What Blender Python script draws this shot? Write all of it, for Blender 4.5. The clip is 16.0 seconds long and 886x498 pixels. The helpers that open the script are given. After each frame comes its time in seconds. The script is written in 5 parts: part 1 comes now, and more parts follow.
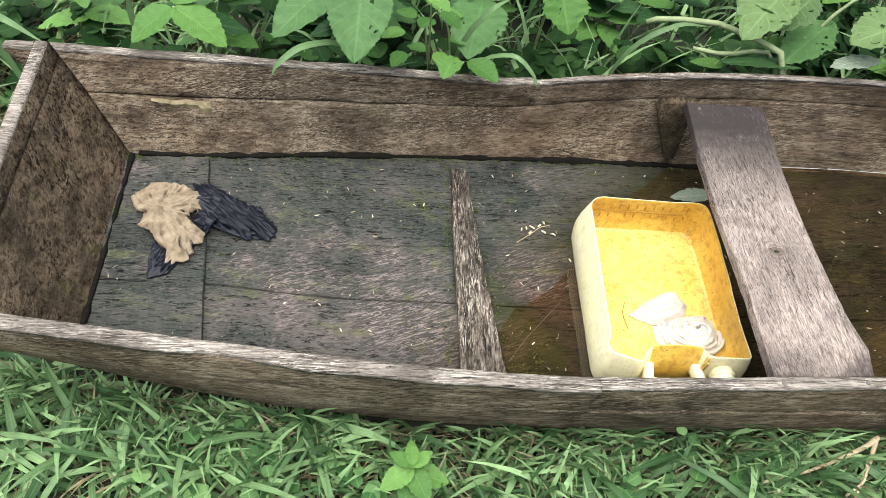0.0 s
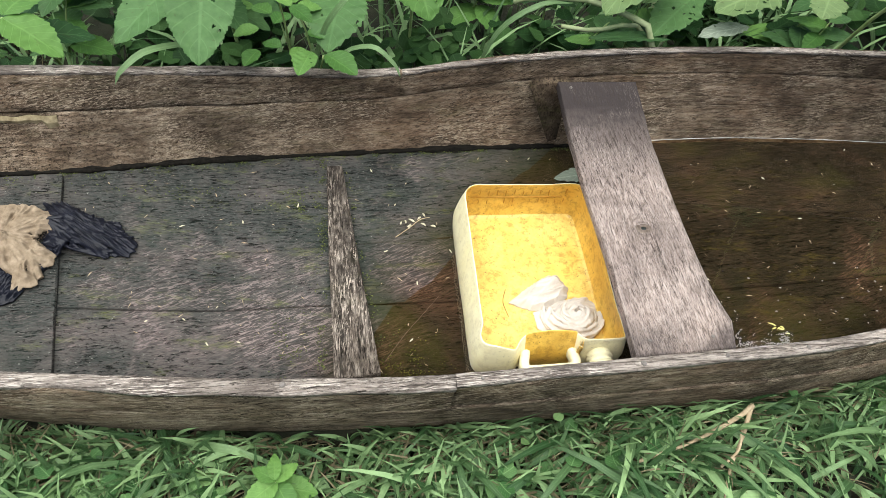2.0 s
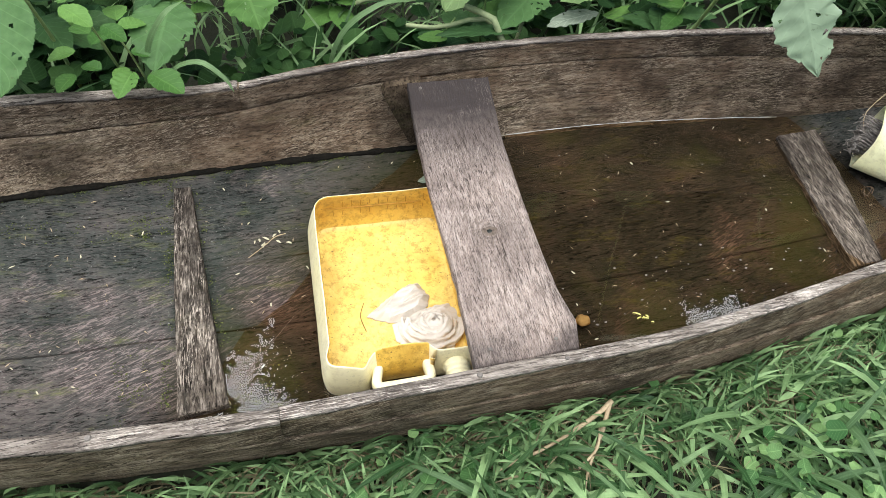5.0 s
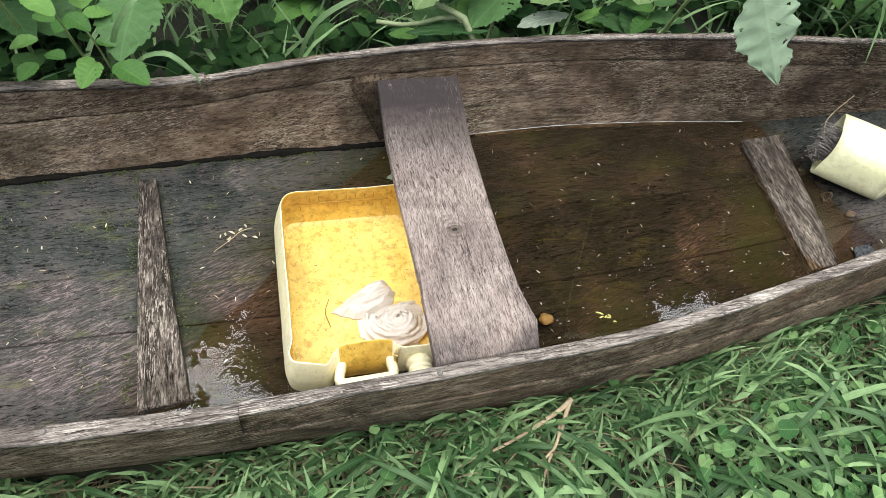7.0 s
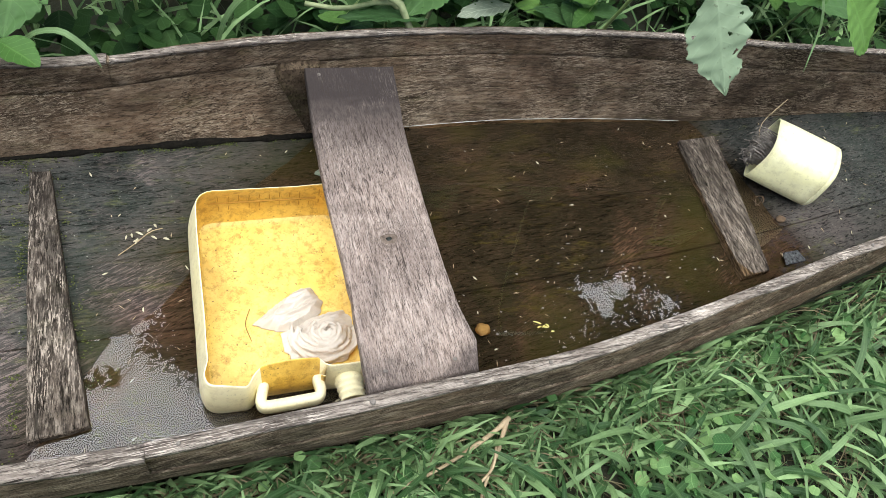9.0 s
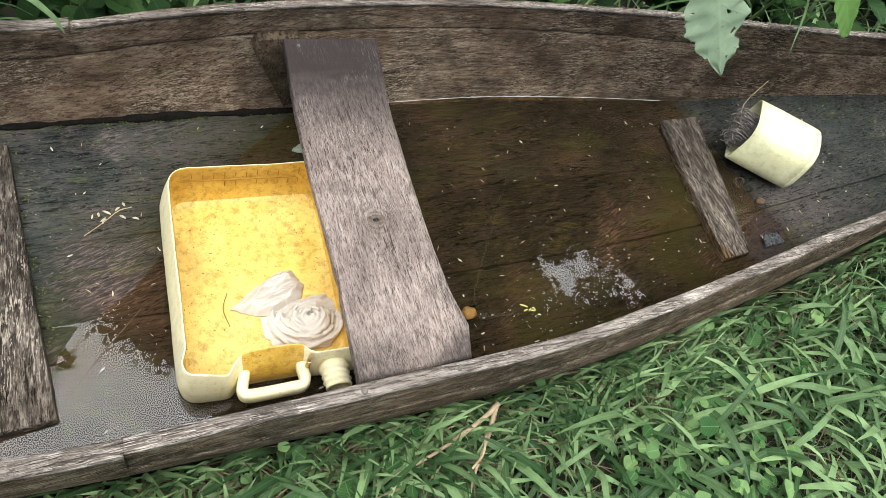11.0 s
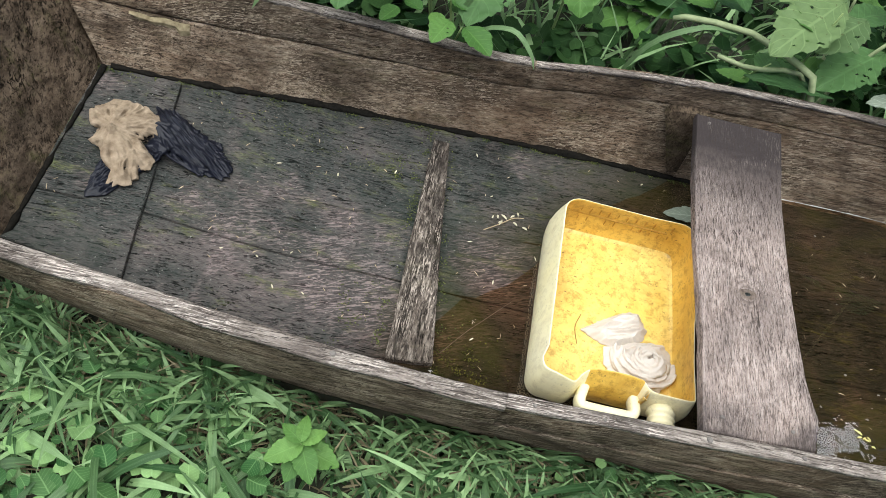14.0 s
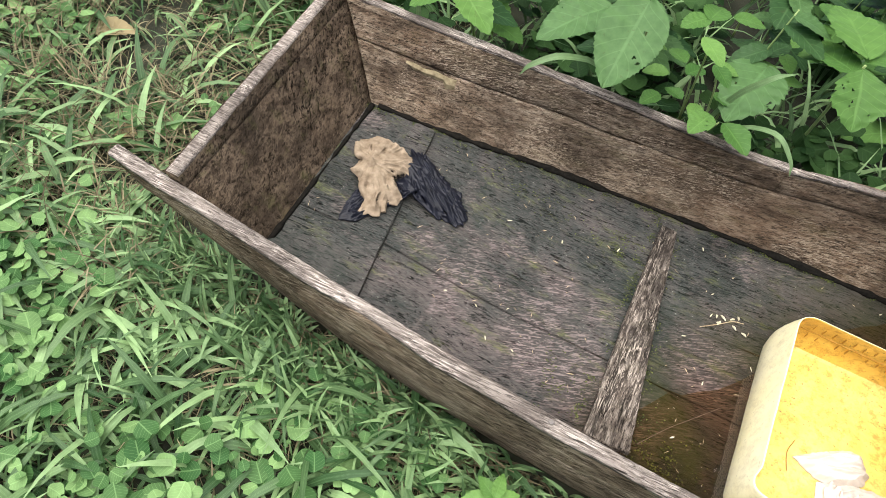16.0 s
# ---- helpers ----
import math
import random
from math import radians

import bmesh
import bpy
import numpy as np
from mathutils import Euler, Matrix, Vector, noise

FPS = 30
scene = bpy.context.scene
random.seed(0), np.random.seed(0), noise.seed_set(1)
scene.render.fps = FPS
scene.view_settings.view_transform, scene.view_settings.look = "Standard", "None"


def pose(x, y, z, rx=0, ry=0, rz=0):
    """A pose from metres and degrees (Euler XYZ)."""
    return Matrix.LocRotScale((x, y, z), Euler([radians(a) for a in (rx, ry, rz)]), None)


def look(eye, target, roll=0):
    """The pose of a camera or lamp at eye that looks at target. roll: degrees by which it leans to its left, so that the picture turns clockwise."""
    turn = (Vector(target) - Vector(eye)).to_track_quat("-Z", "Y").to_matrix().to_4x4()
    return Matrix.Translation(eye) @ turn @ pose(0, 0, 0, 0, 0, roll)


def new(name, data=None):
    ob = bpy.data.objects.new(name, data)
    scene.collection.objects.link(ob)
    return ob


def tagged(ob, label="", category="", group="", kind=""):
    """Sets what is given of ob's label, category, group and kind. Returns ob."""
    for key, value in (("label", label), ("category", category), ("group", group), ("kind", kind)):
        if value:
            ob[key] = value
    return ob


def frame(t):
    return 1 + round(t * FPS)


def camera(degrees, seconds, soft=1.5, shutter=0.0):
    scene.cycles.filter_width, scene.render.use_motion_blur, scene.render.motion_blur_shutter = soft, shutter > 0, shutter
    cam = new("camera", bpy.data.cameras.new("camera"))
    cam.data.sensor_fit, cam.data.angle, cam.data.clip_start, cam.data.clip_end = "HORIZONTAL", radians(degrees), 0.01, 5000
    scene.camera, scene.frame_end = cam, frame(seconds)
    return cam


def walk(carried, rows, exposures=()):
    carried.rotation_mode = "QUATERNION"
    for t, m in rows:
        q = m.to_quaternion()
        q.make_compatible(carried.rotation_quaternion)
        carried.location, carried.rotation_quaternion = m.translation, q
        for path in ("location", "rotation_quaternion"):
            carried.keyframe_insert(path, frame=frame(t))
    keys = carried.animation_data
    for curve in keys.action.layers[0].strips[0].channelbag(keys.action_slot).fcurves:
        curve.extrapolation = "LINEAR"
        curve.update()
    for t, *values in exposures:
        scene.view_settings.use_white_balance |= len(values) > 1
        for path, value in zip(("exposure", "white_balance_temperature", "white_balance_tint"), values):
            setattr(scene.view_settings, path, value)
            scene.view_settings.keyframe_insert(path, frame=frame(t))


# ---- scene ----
cam = camera(66.1, 16.0, soft=0.55)
PATH = [
    (0, (0.028, -0.008, 1.419), (0.172, 1.217, -0.156), 9.0),
    (0.5, (0.086, -0.001, 1.421), (0.261, 1.225, -0.149), 8.5),
    (1, (0.14, 0.005, 1.428), (0.348, 1.228, -0.14), 8.7),
    (1.5, (0.194, 0.016, 1.425), (0.43, 1.22, -0.154), 9.1),
    (2, (0.248, 0.029, 1.425), (0.492, 1.215, -0.167), 8.4),
    (2.5, (0.305, 0.033, 1.426), (0.58, 1.224, -0.157), 8.5),
    (3, (0.36, 0.033, 1.431), (0.639, 1.226, -0.15), 7.4),
    (3.5, (0.416, 0.048, 1.424), (0.729, 1.223, -0.164), 7.8),
    (4, (0.456, 0.063, 1.427), (0.793, 1.224, -0.166), 7.9),
    (6.5, (0.534, 0.07, 1.451), (0.926, 1.194, -0.156), 9.8),
    (7, (0.532, 0.065, 1.453), (0.948, 1.181, -0.153), 11.6),
    (7.5, (0.528, 0.085, 1.443), (0.965, 1.152, -0.19), 13.3),
    (8, (0.527, 0.149, 1.422), (1.019, 1.181, -0.219), 16.7),
    (8.5, (0.543, 0.176, 1.421), (1.105, 1.196, -0.205), 19.4),
    (11, (0.506, 0.235, 1.366), (1.232, 1.149, -0.258), 27.2),
    (11.5, (0.477, 0.24, 1.362), (1.11, 1.191, -0.28), 24.8),
    (12, (0.437, 0.224, 1.372), (0.94, 1.227, -0.284), 21.6),
    (12.5, (0.394, 0.181, 1.386), (0.789, 1.246, -0.26), 19.5),
    (13, (0.344, 0.154, 1.397), (0.621, 1.251, -0.252), 17.2),
    (13.5, (0.29, 0.122, 1.403), (0.434, 1.245, -0.246), 15.7),
    (14, (0.231, 0.098, 1.393), (0.261, 1.219, -0.263), 15.6),
    (14.5, (0.18, 0.078, 1.393), (0.09, 1.206, -0.256), 14.4),
    (15, (0.136, 0.057, 1.395), (-0.068, 1.177, -0.25), 12.9),
    (15.5, (0.098, 0.051, 1.397), (-0.199, 1.154, -0.245), 11.9),
    (16, (0.068, 0.047, 1.409), (-0.349, 1.143, -0.211), 9.2),
]
walk(cam, [(t, look(eye, target, roll)) for t, eye, target, roll in PATH], ((0, 1.48, 6350, 5), (2, 1.22, 6350, 6), (4, 1.18, 6250, 7), (8, 1.15, 6250, 7), (11, 1.08, 6350, 6), (13, 1.0, 6150, 6), (14.5, 1.14, 6200, 7), (16, 1.41, 6500, 11)))

# ---- light ----
world = bpy.data.worlds.new("sky")
scene.world = world
world.use_nodes = True
wn = world.node_tree
sky = wn.nodes.new("ShaderNodeTexSky")
sky.sky_type = "NISHITA"
sky.sun_disc = False
sky.sun_elevation = radians(86)
sky.sun_rotation = radians(-85)
sky.air_density, sky.dust_density, sky.ozone_density = 0.8, 3.0, 1.0
wn.nodes["Background"].inputs["Strength"].default_value = 0.055
wn.links.new(sky.outputs["Color"], wn.nodes["Background"].inputs["Color"])
sun = new("sun", bpy.data.lights.new("sun", "SUN"))
sun.data.energy, sun.data.angle, sun.data.color = 3.9, radians(92), (1.0, 0.985, 0.965)
sun.matrix_world = look((-0.6, 0.05, 9.0), (0, 0, 0))


# ---- materials ----
class Mat:
    """A small builder of node materials."""

    def __init__(self, name, rough=0.8, metal=0.0):
        self.m = bpy.data.materials.new(name)
        self.m.use_nodes = True
        self.t = self.m.node_tree
        self.b = self.t.nodes["Principled BSDF"]
        self.b.inputs["Roughness"].default_value = rough
        self.b.inputs["Metallic"].default_value = metal

    def node(self, kind, **ins):
        n = self.t.nodes.new(kind)
        for k, v in ins.items():
            self.put(n, k.replace("_", " "), v)
        return n

    def put(self, n, k, v):
        if isinstance(v, bpy.types.NodeSocket):
            self.t.links.new(v, n.inputs[k])
        else:
            n.inputs[k].default_value = v

    def coords(self, scale, kind="Object", turn=(0, 0, 0)):
        c = self.node("ShaderNodeTexCoord")
        mp = self.node("ShaderNodeMapping", Vector=c.outputs[kind], Scale=scale, Rotation=turn)
        return mp.outputs["Vector"]

    def slanted(self, scale, turn):
        """Object coordinates turned first and then stretched, for strokes that run aslant."""
        c = self.node("ShaderNodeTexCoord")
        mp = self.t.nodes.new("ShaderNodeMapping")
        mp.vector_type = "TEXTURE"
        self.put(mp, "Vector", c.outputs["Object"])
        self.put(mp, "Scale", tuple(1.0 / v for v in scale))
        self.put(mp, "Rotation", turn)
        return mp.outputs["Vector"]

    def noise(self, vec, scale, detail=6.0, rough=0.6, distortion=0.0):
        return self.node("ShaderNodeTexNoise", Vector=vec, Scale=scale, Detail=detail, Roughness=rough, Distortion=distortion).outputs["Fac"]

    def ramp(self, fac, *stops):
        n = self.node("ShaderNodeValToRGB", Fac=fac)
        r = n.color_ramp.elements
        while len(r) < len(stops):
            r.new(0.5)
        for e, (p, c) in zip(r, stops):
            e.position = p
            e.color = (c, c, c, 1) if isinstance(c, (int, float)) else (*c, 1)
        return n.outputs["Color"]

    def mix(self, fac, a, b, how="MIX"):
        n = self.t.nodes.new("ShaderNodeMix")
        n.data_type, n.blend_type = "RGBA", how
        for k, v in ((0, fac), (6, a), (7, b)):
            if isinstance(v, bpy.types.NodeSocket):
                self.t.links.new(v, n.inputs[k])
            else:
                n.inputs[k].default_value = v if k == 0 else (*v, 1)
        return n.outputs[2]

    def math(self, how, a, b=0.5):
        n = self.t.nodes.new("ShaderNodeMath")
        n.operation = how
        for k, v in ((0, a), (1, b)):
            if isinstance(v, bpy.types.NodeSocket):
                self.t.links.new(v, n.inputs[k])
            else:
                n.inputs[k].default_value = v
        return n.outputs[0]

    def colour(self, v):
        self.put(self.b, "Base Color", v if isinstance(v, bpy.types.NodeSocket) else (*v, 1))
        return self

    def bump(self, height, strength, distance=0.004):
        n = self.node("ShaderNodeBump", Height=height, Strength=strength, Distance=distance)
        self.t.links.new(n.outputs["Normal"], self.b.inputs["Normal"])
        return self


def wood(name, dark, mid, pale, stretch, scratch=0.5, stain=(0.03, 0.03, 0.028), moss=0.0, rough=0.8, relief=0.7, slant=(0, 0, 0), split=0.85, ends=None, streak=0.85, hair=26.0, warm=None):
    """Weathered wood. stretch: how finely the grain runs along x, y and z; slant: how the saw marks lean; hair: how fine they are."""
    w = Mat(name, rough)
    g = w.coords(stretch)
    o = w.coords((1, 1, 1))
    grain = w.noise(g, 5.0, 9.0, 0.70, 0.25)
    fine = w.noise(g, 13.0, 8.0, 0.76, 0.15)
    long = tuple(v * (0.5 if v == min(stretch) else 1.0) for v in stretch)
    saw = w.noise(w.slanted(long, slant), hair, 6.0, 0.70, 1.3)
    nicks = w.noise(w.slanted(long, tuple(0.45 * v for v in slant)), hair * 1.4, 6.0, 0.70, 1.0)
    blotch = w.noise(o, 4.5, 8.0, 0.68, 0.8)
    col = w.ramp(grain, (0.30, dark), (0.47, mid), (0.66, pale))
    if warm:
        col = w.mix(w.ramp(w.noise(o, 2.2, 5.0, 0.6, 0.5), (0.46, 0.0), (0.62, 0.55)), col, warm)
    col = w.mix(w.ramp(fine, (0.38, 0.9), (0.50, 0.0)), col, tuple(c * 0.35 for c in dark))
    col = w.mix(w.ramp(blotch, (0.34, 0.9), (0.58, 0.0)), col, stain)
    band = w.noise(w.coords(tuple(v * 0.42 for v in stretch)), 2.6, 6.0, 0.62, 0.5)
    col = w.mix(w.ramp(band, (0.34, streak), (0.52, 0.0)), col, stain)
    patch = w.noise(o, 6.0, 6.0, 0.65, 0.4)
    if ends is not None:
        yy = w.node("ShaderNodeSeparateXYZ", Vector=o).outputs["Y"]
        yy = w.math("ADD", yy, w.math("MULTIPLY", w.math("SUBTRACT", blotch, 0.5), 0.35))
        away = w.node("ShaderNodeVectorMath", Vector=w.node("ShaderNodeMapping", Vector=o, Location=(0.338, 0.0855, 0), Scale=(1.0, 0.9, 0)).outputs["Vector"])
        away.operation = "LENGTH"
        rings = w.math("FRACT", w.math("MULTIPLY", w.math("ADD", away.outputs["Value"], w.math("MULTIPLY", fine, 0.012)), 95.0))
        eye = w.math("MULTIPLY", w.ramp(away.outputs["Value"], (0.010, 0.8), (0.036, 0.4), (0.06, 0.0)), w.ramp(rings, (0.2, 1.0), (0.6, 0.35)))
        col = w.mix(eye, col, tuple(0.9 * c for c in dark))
        # wet: shade at both plank ends, put into the colour with a blotchy edge
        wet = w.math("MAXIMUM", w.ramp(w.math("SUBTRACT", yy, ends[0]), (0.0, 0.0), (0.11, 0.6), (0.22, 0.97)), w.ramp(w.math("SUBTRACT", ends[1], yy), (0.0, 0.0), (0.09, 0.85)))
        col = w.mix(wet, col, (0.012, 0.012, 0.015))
    col = w.mix(w.math("MULTIPLY", w.ramp(saw, (0.42, 1.0), (0.475, 0.0)), w.ramp(w.noise(o, 3.3, 6.0, 0.66, 0.5), (0.42, 1.0), (0.58, 0.40))), col, tuple(c * 0.2 for c in dark))
    worn = w.math("MULTIPLY", w.ramp(nicks, (0.525, 0.0), (0.575, 1.0)), w.ramp(patch, (0.45, 0.06 * scratch), (0.58, scratch)))
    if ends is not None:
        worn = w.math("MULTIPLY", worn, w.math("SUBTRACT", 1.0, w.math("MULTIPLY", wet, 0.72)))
    col = w.mix(worn, col, tuple(min(0.8, c * (1.4 if ends is None else 1.15)) for c in pale))
    crack = w.math("ABSOLUTE", w.math("SUBTRACT", w.noise(w.coords(tuple(v * (0.35 if v < 8 else 1.0) for v in stretch)), 1.1, 2.0, 0.5, 0.0), 0.5))
    gap = w.math("MULTIPLY", w.ramp(crack, (0.003, 1.0), (0.011, 0.0)), w.ramp(w.noise(o, 3.0, 3.0), (0.46, 0.0), (0.54, 1.0)))
    col = w.mix(w.math("MULTIPLY", gap, split), col, tuple(c * 0.15 for c in dark))
    if moss:
        tuft = w.math("MULTIPLY", w.ramp(w.noise(w.coords((4, 14, 14)), 1.6, 10.0, 0.8), (0.53, 0.0), (0.66, moss)), w.ramp(fine, (0.4, 0.3), (0.6, 1.0)))
        col = w.mix(tuft, col, (0.12, 0.13, 0.04))
    own = w.node("ShaderNodeObjectInfo").outputs["Random"]
    col = w.mix(0.06, col, w.ramp(own, (0.0, tuple(c * 0.55 for c in mid)), (1.0, tuple(c * 1.35 for c in mid))))
    w.colour(col)
    w.put(w.b, "Roughness", w.ramp(blotch, (0.3, rough - 0.15), (0.7, min(1.0, rough + 0.1))))
    w.put(w.b, "Specular IOR Level", 0.03)
    h = w.math("ADD", w.math("MULTIPLY", grain, 0.8), w.math("MULTIPLY", fine, 0.6))
    h = w.math("ADD", h, w.math("ADD", w.math("MULTIPLY", saw, 0.45), w.math("MULTIPLY", nicks, 0.25)))
    h = w.math("SUBTRACT", h, w.math("MULTIPLY", gap, 0.7 * split))
    return w.bump(h, relief, 0.006).m


def floor_wood():
    """Blackened wet planks: slate and brown blotches, scuffed pinkish patches, thin moss and pale specks."""
    w = Mat("floor_wood", 0.7)
    o = w.coords((1, 1, 1))
    g = w.coords((3.0, 24, 24))
    blotch = w.noise(o, 3.2, 8.0, 0.66, 0.7)
    grain = w.noise(g, 7.0, 8.0, 0.72, 0.5)
    fine = w.noise(g, 16.0, 6.0, 0.75)
    col = w.ramp(blotch, (0.30, (0.013, 0.016, 0.014)), (0.48, (0.047, 0.051, 0.046)), (0.66, (0.105, 0.090, 0.083)))
    col = w.mix(w.ramp(grain, (0.32, 0.75), (0.52, 0.0)), col, (0.007, 0.0075, 0.007))
    col = w.mix(w.ramp(fine, (0.50, 0.0), (0.66, 0.5)), col, (0.15, 0.125, 0.11))
    strokes = w.noise(w.slanted((30, 230, 230), (0, 0, 0.42)), 1.0, 6.0, 0.70, 1.0)
    gouge = w.noise(w.slanted((20, 150, 150), (0, 0, 0.16)), 1.0, 7.0, 0.72, 1.4)
    crust = w.noise(o, 120.0, 5.0, 0.7)
    col = w.mix(w.ramp(gouge, (0.41, 0.95), (0.47, 0.0)), col, (0.004, 0.0045, 0.004))
    col = w.mix(w.ramp(crust, (0.56, 0.0), (0.66, 0.35)), col, (0.13, 0.135, 0.125))
    worn = None
    for cx, cy, sx, sy in ((-1.27, -0.09, 3.2, 5.5), (-1.0, -0.22, 4.0, 9.0), (-0.80, -0.02, 6.0, 6.0)):
        at = w.node("ShaderNodeVectorMath", Vector=w.node("ShaderNodeMapping", Vector=o, Location=(-cx * sx, -cy * sy, 0), Scale=(sx, sy, 0)).outputs["Vector"])
        at.operation = "LENGTH"
        one = w.ramp(at.outputs["Value"], (0.2, 0.20), (1.0, 0.0))
        worn = one if worn is None else w.math("MAXIMUM", worn, one)
    patch = w.ramp(w.math("ADD", w.noise(o, 4.2, 5.0, 0.6, 0.4), worn), (0.56, 0.0), (0.68, 1.0))
    scuff = w.math("MULTIPLY", patch, w.ramp(strokes, (0.51, 0.0), (0.565, 0.62)))
    col = w.mix(w.math("MULTIPLY", patch, 0.3), col, (0.085, 0.066, 0.062))
    col = w.mix(scuff, col, (0.29, 0.228, 0.212))
    col = w.mix(w.math("MULTIPLY", w.ramp(strokes, (0.57, 0.0), (0.64, 0.25)), w.ramp(blotch, (0.4, 0.1), (0.6, 0.8))), col, (0.20, 0.175, 0.165))
    film = w.math("MULTIPLY", w.ramp(w.noise(o, 2.6, 4.0, 0.6), (0.52, 0.0), (0.62, 0.5)), w.ramp(w.noise(o, 40.0, 5.0, 0.7), (0.42, 0.3), (0.6, 1.0)))
    col = w.mix(film, col, (0.030, 0.040, 0.032))
    moss = w.math("MULTIPLY", w.ramp(w.noise(w.coords((4, 13, 13)), 1.7, 10.0, 0.8), (0.55, 0.0), (0.66, 0.8)), w.ramp(fine, (0.42, 0.2), (0.58, 1.0)))
    col = w.mix(moss, col, (0.13, 0.14, 0.05))
    specks = w.ramp(w.noise(o, 210.0, 2.0, 0.5), (0.70, 0.0), (0.74, 0.8))
    col = w.mix(specks, col, (0.24, 0.24, 0.21))
    zz = w.node("ShaderNodeSeparateXYZ", Vector=o).outputs["Z"]
    zz = w.math("ADD", zz, w.math("MULTIPLY", w.math("SUBTRACT", w.noise(o, 9.0, 5.0, 0.6), 0.5), 0.012))
    damp = w.ramp(w.math("SUBTRACT", zz, 0.047), (0.0, 1.0), (0.010, 0.0))
    col = w.mix(w.math("MULTIPLY", damp, 0.75), col, (0.44, 0.35, 0.28), "MULTIPLY")
    slime = w.ramp(w.noise(o, 2.7, 6.0, 0.62, 0.6), (0.50, 0.0), (0.64, 0.38))
    col = w.mix(w.math("MULTIPLY", damp, slime), col, (0.050, 0.058, 0.018))
    rust = w.ramp(w.noise(w.coords((0.9, 1.6, 1)), 3.1, 5.0, 0.6, 0.4), (0.57, 0.0), (0.76, 0.14))
    col = w.mix(w.math("MULTIPLY", damp, rust), col, (0.075, 0.030, 0.014))
    w.colour(col)
    w.put(w.b, "Specular IOR Level", 0.03)
    w.put(w.b, "Roughness", w.ramp(blotch, (0.3, 0.5), (0.7, 0.8)))
    h = w.math("ADD", w.math("MULTIPLY", grain, 0.7), w.math("MULTIPLY", gouge, 0.6))
    h = w.math("ADD", h, w.math("MULTIPLY", strokes, 0.35))
    return w.bump(h, 0.8, 0.005).m


FLOOR = floor_wood()
SIDE = wood("side_wood", (0.040, 0.027, 0.018), (0.278, 0.204, 0.140), (0.53, 0.43, 0.315), (2.6, 18, 18), 0.6, (0.022, 0.016, 0.011), 0.3, 0.85, 1.0, (0, -0.42, 0), split=0.35, streak=0.6, hair=15.0, warm=(0.200, 0.122, 0.073))
EDGE = wood("edge_wood", (0.075, 0.060, 0.050), (0.31, 0.262, 0.222), (0.55, 0.485, 0.42), (2.4, 22, 22), 0.9, (0.070, 0.056, 0.048), 0.1, 0.85, 0.9, (0, 0, 0.1), split=0.5, streak=0.45, hair=14.0)
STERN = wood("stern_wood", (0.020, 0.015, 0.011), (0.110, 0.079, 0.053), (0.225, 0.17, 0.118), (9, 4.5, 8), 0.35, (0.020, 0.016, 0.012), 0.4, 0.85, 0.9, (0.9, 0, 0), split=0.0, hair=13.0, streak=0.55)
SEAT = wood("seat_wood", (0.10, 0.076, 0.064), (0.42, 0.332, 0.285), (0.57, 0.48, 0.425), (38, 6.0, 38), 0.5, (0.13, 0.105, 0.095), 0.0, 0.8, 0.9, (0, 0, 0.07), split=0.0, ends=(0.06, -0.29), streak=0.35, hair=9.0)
RIB = wood("rib_wood", (0.016, 0.013, 0.011), (0.115, 0.092, 0.074), (0.34, 0.29, 0.24), (21, 4.2, 21), 1.0, (0.010, 0.009, 0.008), 0.15, 0.8, 0.9, (0, 0, 0.08), split=0.3, hair=11.0)


def plain(name, a, b, scale=20.0, rough=0.7, metal=0.0, relief=0.2, distance=0.002, spec=0.2):
    w = Mat(name, rough, metal)
    w.put(w.b, "Specular IOR Level", spec)
    n = w.noise(w.coords((1, 1, 1)), scale, 6.0, 0.65)
    return w.colour(w.ramp(n, (0.3, a), (0.7, b))).bump(n, relief, distance).m


